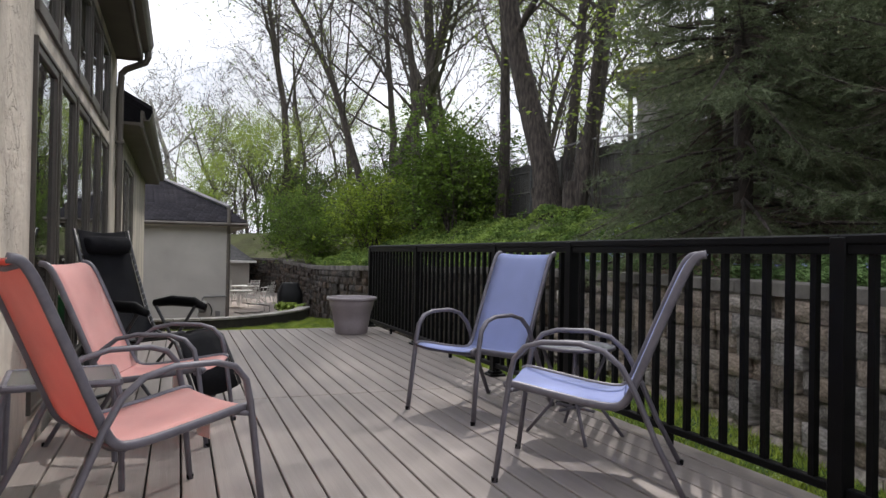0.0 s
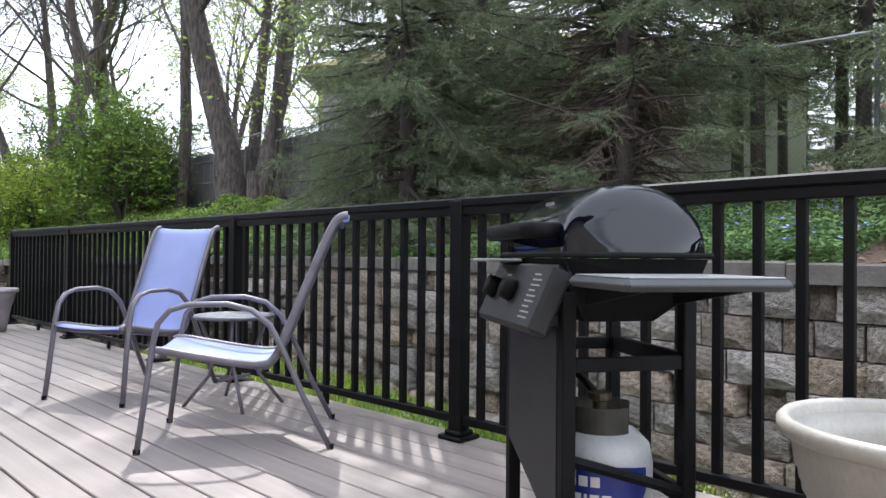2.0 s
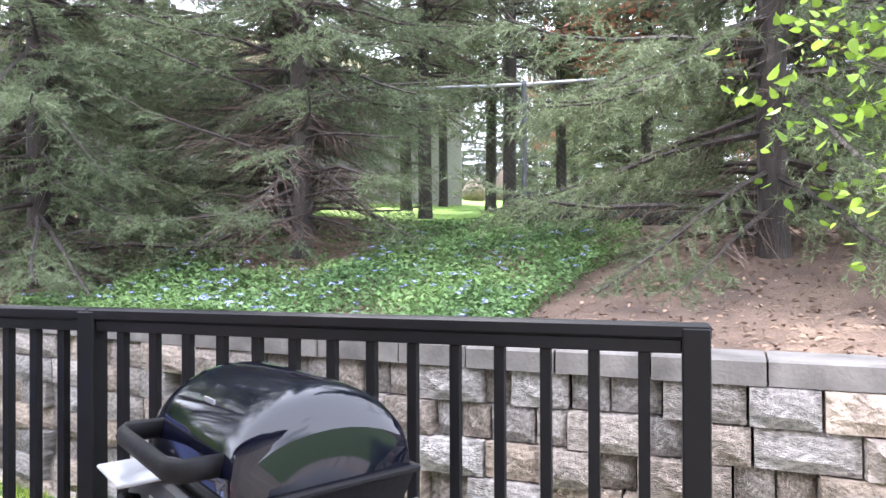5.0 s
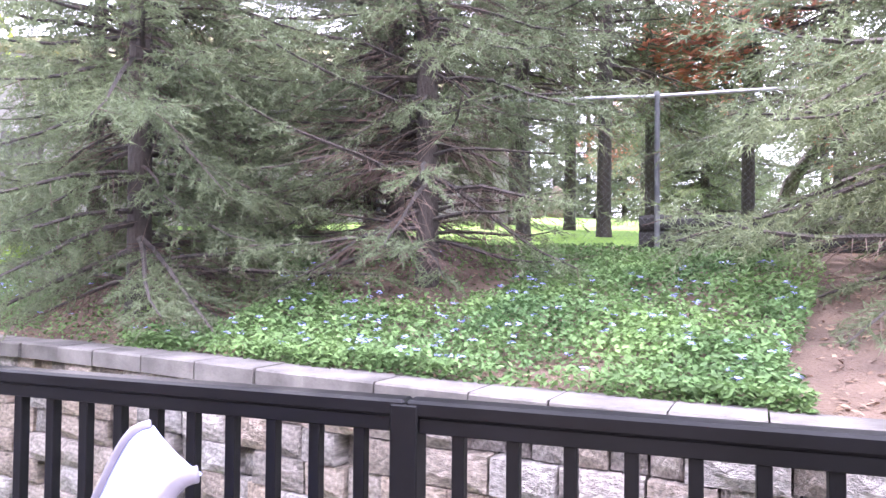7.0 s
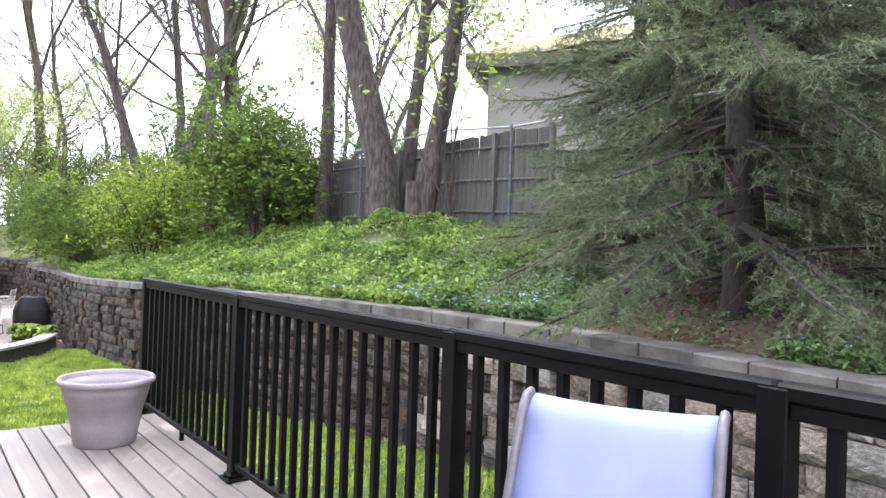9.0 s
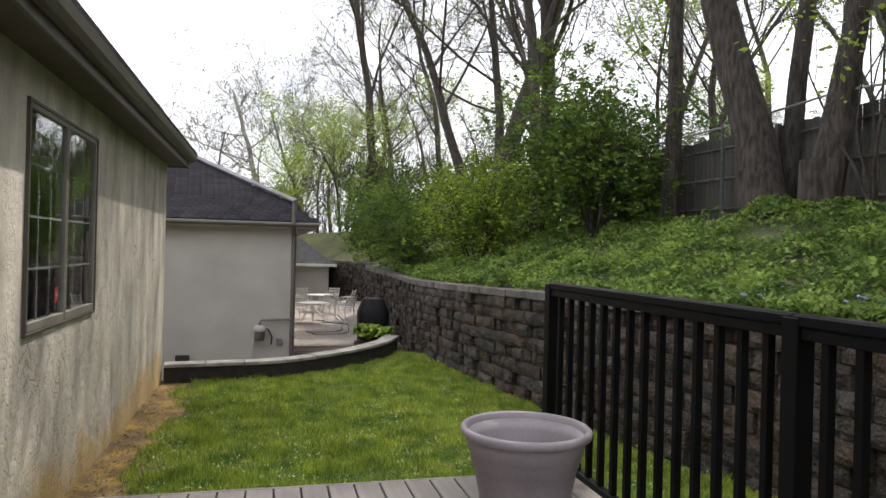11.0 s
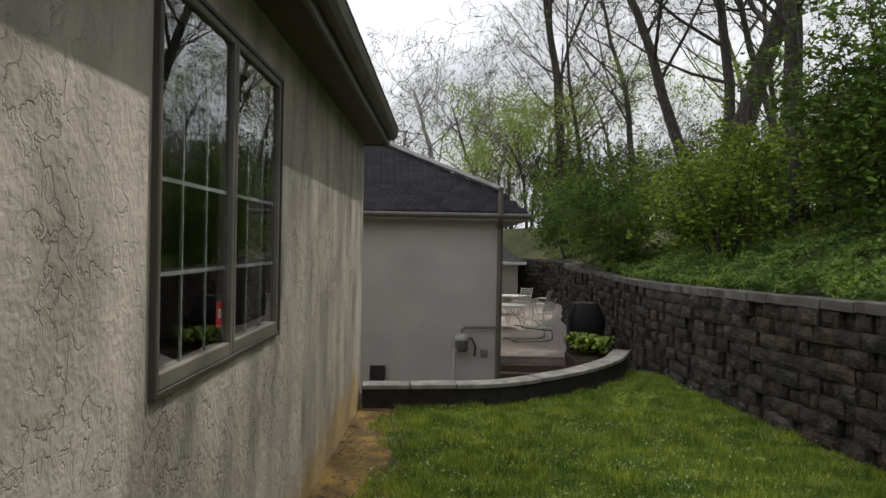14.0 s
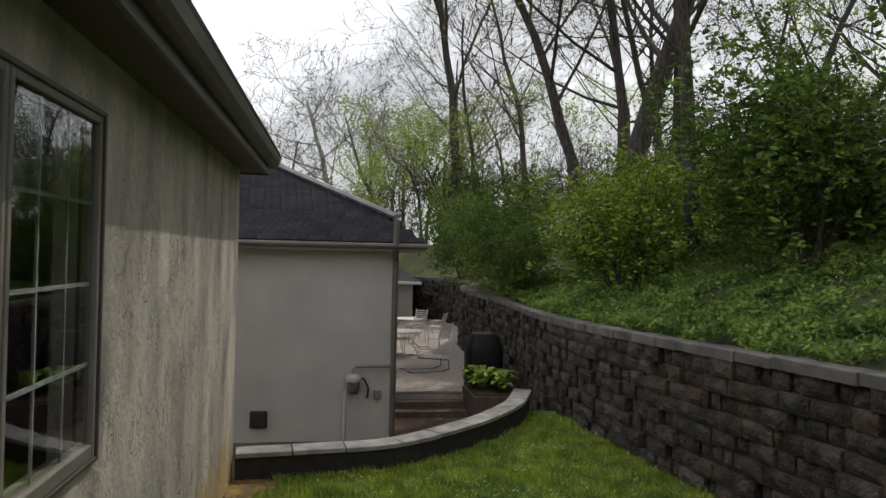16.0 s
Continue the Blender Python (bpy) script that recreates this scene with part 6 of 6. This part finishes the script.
def ivy_here(x, y, u):
    if y < -8.95 - 0.28 * (x - 2) + 0.6 * noise.noise((x, y, 0)):
        return False
    if x > 6.3:
        return False
    for px, py, r in PINES:
        if math.hypot(x - px, y - py) < r * (0.8 + 0.4 * noise.noise((x * 2, y * 2, 5))):
            return u < 0.06
    return u < (0.62 if y < 0 else 0.72) + (0.7 if y < 0 else 1.0) * noise.noise((x * 1.1, y * 1.1, 1.0))


def leaf_field(name, pts, size, height, material, lie=0.6):
    n = len(pts)
    c = pts + np.stack([np.zeros(n), np.zeros(n), gr.uniform(0.0, height, n)], 1)
    nrm = np.stack([gr.normal(0, lie, n), gr.normal(0, lie, n), np.ones(n)], 1)
    nrm /= np.linalg.norm(nrm, axis=1)[:, None]
    a = np.cross(nrm, gr.normal(0, 1, (n, 3)))
    a /= np.linalg.norm(a, axis=1)[:, None]
    b = np.cross(nrm, a)
    s = (size * gr.uniform(0.6, 1.4, n))[:, None]
    v = np.stack([c - a * s, c + b * s * 0.5 + nrm * s * 0.15, c + a * s, c - b * s * 0.5 + nrm * s * 0.15], 1).reshape(-1, 3)
    return raw(name, v.tolist(), np.arange(4 * n).reshape(-1, 4).tolist(), material)


near = scatter(85000, -9.6, 0.6, 0.24, 4.4, ivy_here)
farp = scatter(70000, -0.6, 19.0, 0.22, 4.6, ivy_here)
lumps = np.array([0.10 * max(0.0, noise.noise((p[0] * 1.3, p[1] * 1.3, 7.0))) for p in near])
near[:, 2] += lumps
farp[:, 2] += np.array([0.32 * max(0.0, noise.noise((p[0] * 1.5, p[1] * 1.5, 7.0))) for p in farp])
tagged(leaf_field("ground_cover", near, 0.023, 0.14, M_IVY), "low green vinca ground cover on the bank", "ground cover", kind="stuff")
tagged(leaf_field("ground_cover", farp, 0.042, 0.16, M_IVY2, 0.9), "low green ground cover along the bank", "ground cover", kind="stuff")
fl = scatter(420, -9.2, 2.0, 0.25, 3.4, ivy_here)
fl[:, 2] += 0.15
c = []
for p in fl:
    for k in range(5):
        c.append(p + np.array((0.017 * math.cos(k * 1.257), 0.017 * math.sin(k * 1.257), 0.0)))
tagged(leaf_field("vinca_flowers", np.array(c), 0.018, 0.02, M_FLOWER, 0.25), "small blue-violet vinca flowers in the ground cover", "flowers", kind="stuff")
lit = scatter(9000, -13.5, 2.0, 0.25, 6.0, lambda x, y, u: (not ivy_here(x, y, 0.5)) or u < 0.1)
tagged(leaf_field("leaf_litter", lit, 0.024, 0.015, mat("dry_leaf", (0.27, 0.18, 0.12), (0.14, 0.09, 0.06), 0.9, bump=0, island=0.35), 0.3), "dry brown leaves and needles on the bank", "leaf litter", kind="stuff")


def blades(name, pts, h, w, material):
    n = len(pts)
    a = gr.uniform(0, 6.283, n)
    d = np.stack([np.cos(a), np.sin(a), np.zeros(n)], 1) * w
    hgt = (h * gr.uniform(0.5, 1.3, n))[:, None]
    hgt *= np.array([0.55 + 1.3 * max(0.0, 0.45 + noise.noise((p[0] * 2.3, p[1] * 2.3, 4.0))) for p in pts])[:, None]
    tip = pts + np.concatenate([gr.normal(0, 0.35, (n, 2)) * hgt, hgt], 1)
    v = np.stack([pts - d, pts + d, tip], 1).reshape(-1, 3)
    return raw(name, v.tolist(), np.arange(3 * n).reshape(-1, 3).tolist(), material)


gp = []
while len(gp) < 150000:
    u = gr.uniform()
    y = gr.uniform(-0.1, 11.0) if u < 0.85 else gr.uniform(-9.5, -0.1)
    xl = WX + 0.05 if y > -0.1 else 0.15
    x = gr.uniform(xl, min(lerp_path(WALL, y) - 0.05, 99))
    if y > edge_y(x) - 0.14:
        continue
    bare_edge = 0.45 + 0.35 * noise.noise((y * 0.8, 2.0, 0)) + 0.25 * noise.noise((x * 4, y * 4, 1))
    if y > -0.1 and x - WX < bare_edge:
        continue
    gp.append((x, y, lawn_z(x, y)))
tagged(blades("lawn_grass", np.array(gp), 0.062, 0.006, M_GRASS), "short green lawn grass", "grass", kind="stuff")
ck = [p for p in gp if noise.noise((p[0] * 1.7, p[1] * 1.7, 9.0)) > -0.1][:9000]
ck = np.array(ck)
ck[:, 2] += 0.045
tagged(leaf_field("lawn_clover", ck, 0.013, 0.03, mat("pale_clover", (0.42, 0.50, 0.20), (0.30, 0.38, 0.12), 0.6, bump=0, island=0.2), 0.4), "pale clover and weeds in the lawn", "clover", kind="stuff")
S = Shape()
rows = []
for i in range(30):
    y = -0.1 + i * 0.28
    e = 0.5 + 0.25 * noise.noise((y * 0.8, 2.0, 0))
    rows.append([(WX + e * f, y, lawn_z(WX, y) + 0.012 - 0.012 * f) for f in (0, 0.5, 1.0)])
S.sheet(rows)
M_MOSSDIRT = mat("mossy_soil", (0.33, 0.22, 0.055), (0.10, 0.07, 0.04), 1.0, scale=4, bump=0.9, bscale=50, dist=0.02)
tagged(S.part("ground_bed", M_MOSSDIRT, smooth=True), "strip of mossy brown soil along the house wall", "ground", kind="structure")
cl = np.array([(WX + gr.uniform(0, 0.75), yy, 0) for yy in gr.uniform(0, 7.9, 2500)])
cl[:, 2] = [lawn_z(p[0], p[1]) + 0.012 for p in cl]
tagged(leaf_field("leaf_litter", cl, 0.018, 0.012, bpy.data.materials["dry_leaf"], 0.3), "dead leaves along the foot of the house wall", "leaf litter", kind="stuff")

# ---- small repeated pieces ----
bwid = 0.1505
S = Shape()
S.box(-0.0705, 0.0705, -0.5, 0.5, -0.026, 0.0, 0.004)
board_mesh = S.mesh("board", M_BOARD)
x = 0.098 - bwid / 2
while x > WX:
    for y0, y1 in ((-4.72, DECK_END - 0.034), (-9.6, -4.728), (-14, -9.608)):
        piece("board", board_mesh, deck, pose(x, (y0 + y1) / 2, 0) @ Matrix.Diagonal((1, y1 - y0, 1, 1)))
    x -= bwid
tabm = Shape()
tabm.box(-0.145, 0.145, 0.0, 0.17, 0.0, 0.012)
tab_mesh = tabm.mesh("shingle", M_ROOF)
ang = math.degrees(math.atan(SL))
for r in range(27):
    sdist = 0.01 + r * 0.15
    yy, zz = 12.06 + sdist * math.cos(radians(ang)), 1.935 + sdist * math.sin(radians(ang))
    lim = -0.72 - (yy - 12.08) * 0.72 if yy < 12.83 else -1.26 - (yy - 12.83) * 1.28
    x = lim - 0.15 - 0.145 * (r % 2)
    while x > -4.9:
        piece("shingle", tab_mesh, roof, pose(x, yy, zz + 0.004, ang, 0, 0) @ pose(0, 0, 0, 4, 0, random.uniform(-0.4, 0.4)))
        x -= 0.30

# retaining wall blocks: rough split faces, each a block of its own where the deck passes
rng = np.random.RandomState(4)


def block_mesh(name, material):
    """Front face towards -x, unit 1 x 1 (y, z); depth 0.16."""
    S = Shape()
    n, m = 5, 4
    rows = []
    for j in range(m):
        row = []
        for i in range(n):
            edge = i in (0, n - 1) or j in (0, m - 1)
            row.append((0.016 + rng.uniform(0, 0.008) if edge else rng.uniform(-0.024, 0.012), -0.5 + i / (n - 1) + (0 if i in (0, n - 1) else rng.uniform(-0.05, 0.05)), -0.5 + j / (m - 1)))
        rows.append(row)
    S.sheet(rows)
    k = len(S.v)
    S.add([Vector((0.17, y, z)) for y, z in ((-0.5, -0.5), (0.5, -0.5), (0.5, 0.5), (-0.5, 0.5))], [])
    low, high = list(range(n)), list(range((m - 1) * n, m * n))
    left, right = [j * n for j in range(m)], [j * n + n - 1 for j in range(m)]
    S.f += [tuple(low + [k + 1, k]), tuple(high + [k + 2, k + 3]), tuple(left + [k + 3, k]), tuple(right + [k + 2, k + 1])]
    return S.mesh(name, material)


rough_sizes = [0.17, 0.23, 0.30, 0.38, 0.44]
blocks = [block_mesh("block", M_BLOCK) for _ in range(10)]
length = [0.0]
for a, b in zip(line, line[1:]):
    length.append(length[-1] + (b - a).length)


def at_length(s):
    i = int(np.searchsorted(length, s)) - 1
    i = max(0, min(len(line) - 2, i))
    f = (s - length[i]) / (length[i + 1] - length[i])
    p = line[i].lerp(line[i + 1], f)
    d = (line[i + 1] - line[i]).normalized()
    return p, d


CH = 0.195
rest, rest_near = Shape(), Shape()
singles = 0
for r in range(11):
    s = rng.uniform(0, 0.3)
    while s < length[-1] - 0.5:
        wdt = rng.choice(rough_sizes) + rng.uniform(-0.03, 0.03)
        p, d = at_length(s + wdt / 2)
        zc = wall_top(p.y) - 0.12 - CH * (r + 0.5)
        foot = lawn_z(p.x, p.y) if p.y < 12 else -1.4
        s += wdt
        if zc + CH / 2 < foot - 0.02:
            continue
        nrm = Vector((d.y, -d.x, 0))
        out = (0.035 if wdt < 0.27 else -0.03) + rng.choice([-0.02, 0.0, 0.015]) + rng.uniform(-0.012, 0.012) - 0.006 * r
        turn = math.degrees(math.atan2(-d.x, d.y)) + rng.uniform(-4, 4)
        m = pose(*(p + nrm * out).xy, zc, 0, 0, turn) @ Matrix.Diagonal((1, wdt - 0.014, CH - 0.010, 1))
        me = blocks[rng.randint(10)]
        if -10.6 < p.y < -1.5 and singles < 300 and r < 6:
            piece("block", me, wall, m)
            singles += 1
        else:
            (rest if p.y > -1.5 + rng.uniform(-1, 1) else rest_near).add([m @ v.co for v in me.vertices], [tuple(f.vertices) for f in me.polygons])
# Blocks past the deck get the block colour darkened for shade and weathering.
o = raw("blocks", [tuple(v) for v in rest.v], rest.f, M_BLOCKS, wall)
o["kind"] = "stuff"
o = raw("blocks", [tuple(v) for v in rest_near.v], rest_near.f, M_BLOCKN, wall)
o["kind"] = "stuff"
# cap stones
s = 0.0
while s < length[-1] - 0.6:
    cl = rng.uniform(0.40, 0.62)
    pts = [at_length(s + 0.006)[0], at_length(s + cl * 0.33)[0], at_length(s + cl * 0.66)[0], at_length(s + cl - 0.006)[0]]
    dd = at_length(s + cl / 2)[1]
    nn = Vector((dd.y, -dd.x, 0))
    S = Shape()
    zt = wall_top(pts[0].y)
    off = rng.uniform(-0.015, 0.015)
    slab_along(S, [q + nn * (0.13 + off) for q in pts], 0.165, zt - 0.119, zt + rng.uniform(-0.004, 0.006), 0.012)
    S.part("cap_stone", M_CAP, wall)
    s += cl
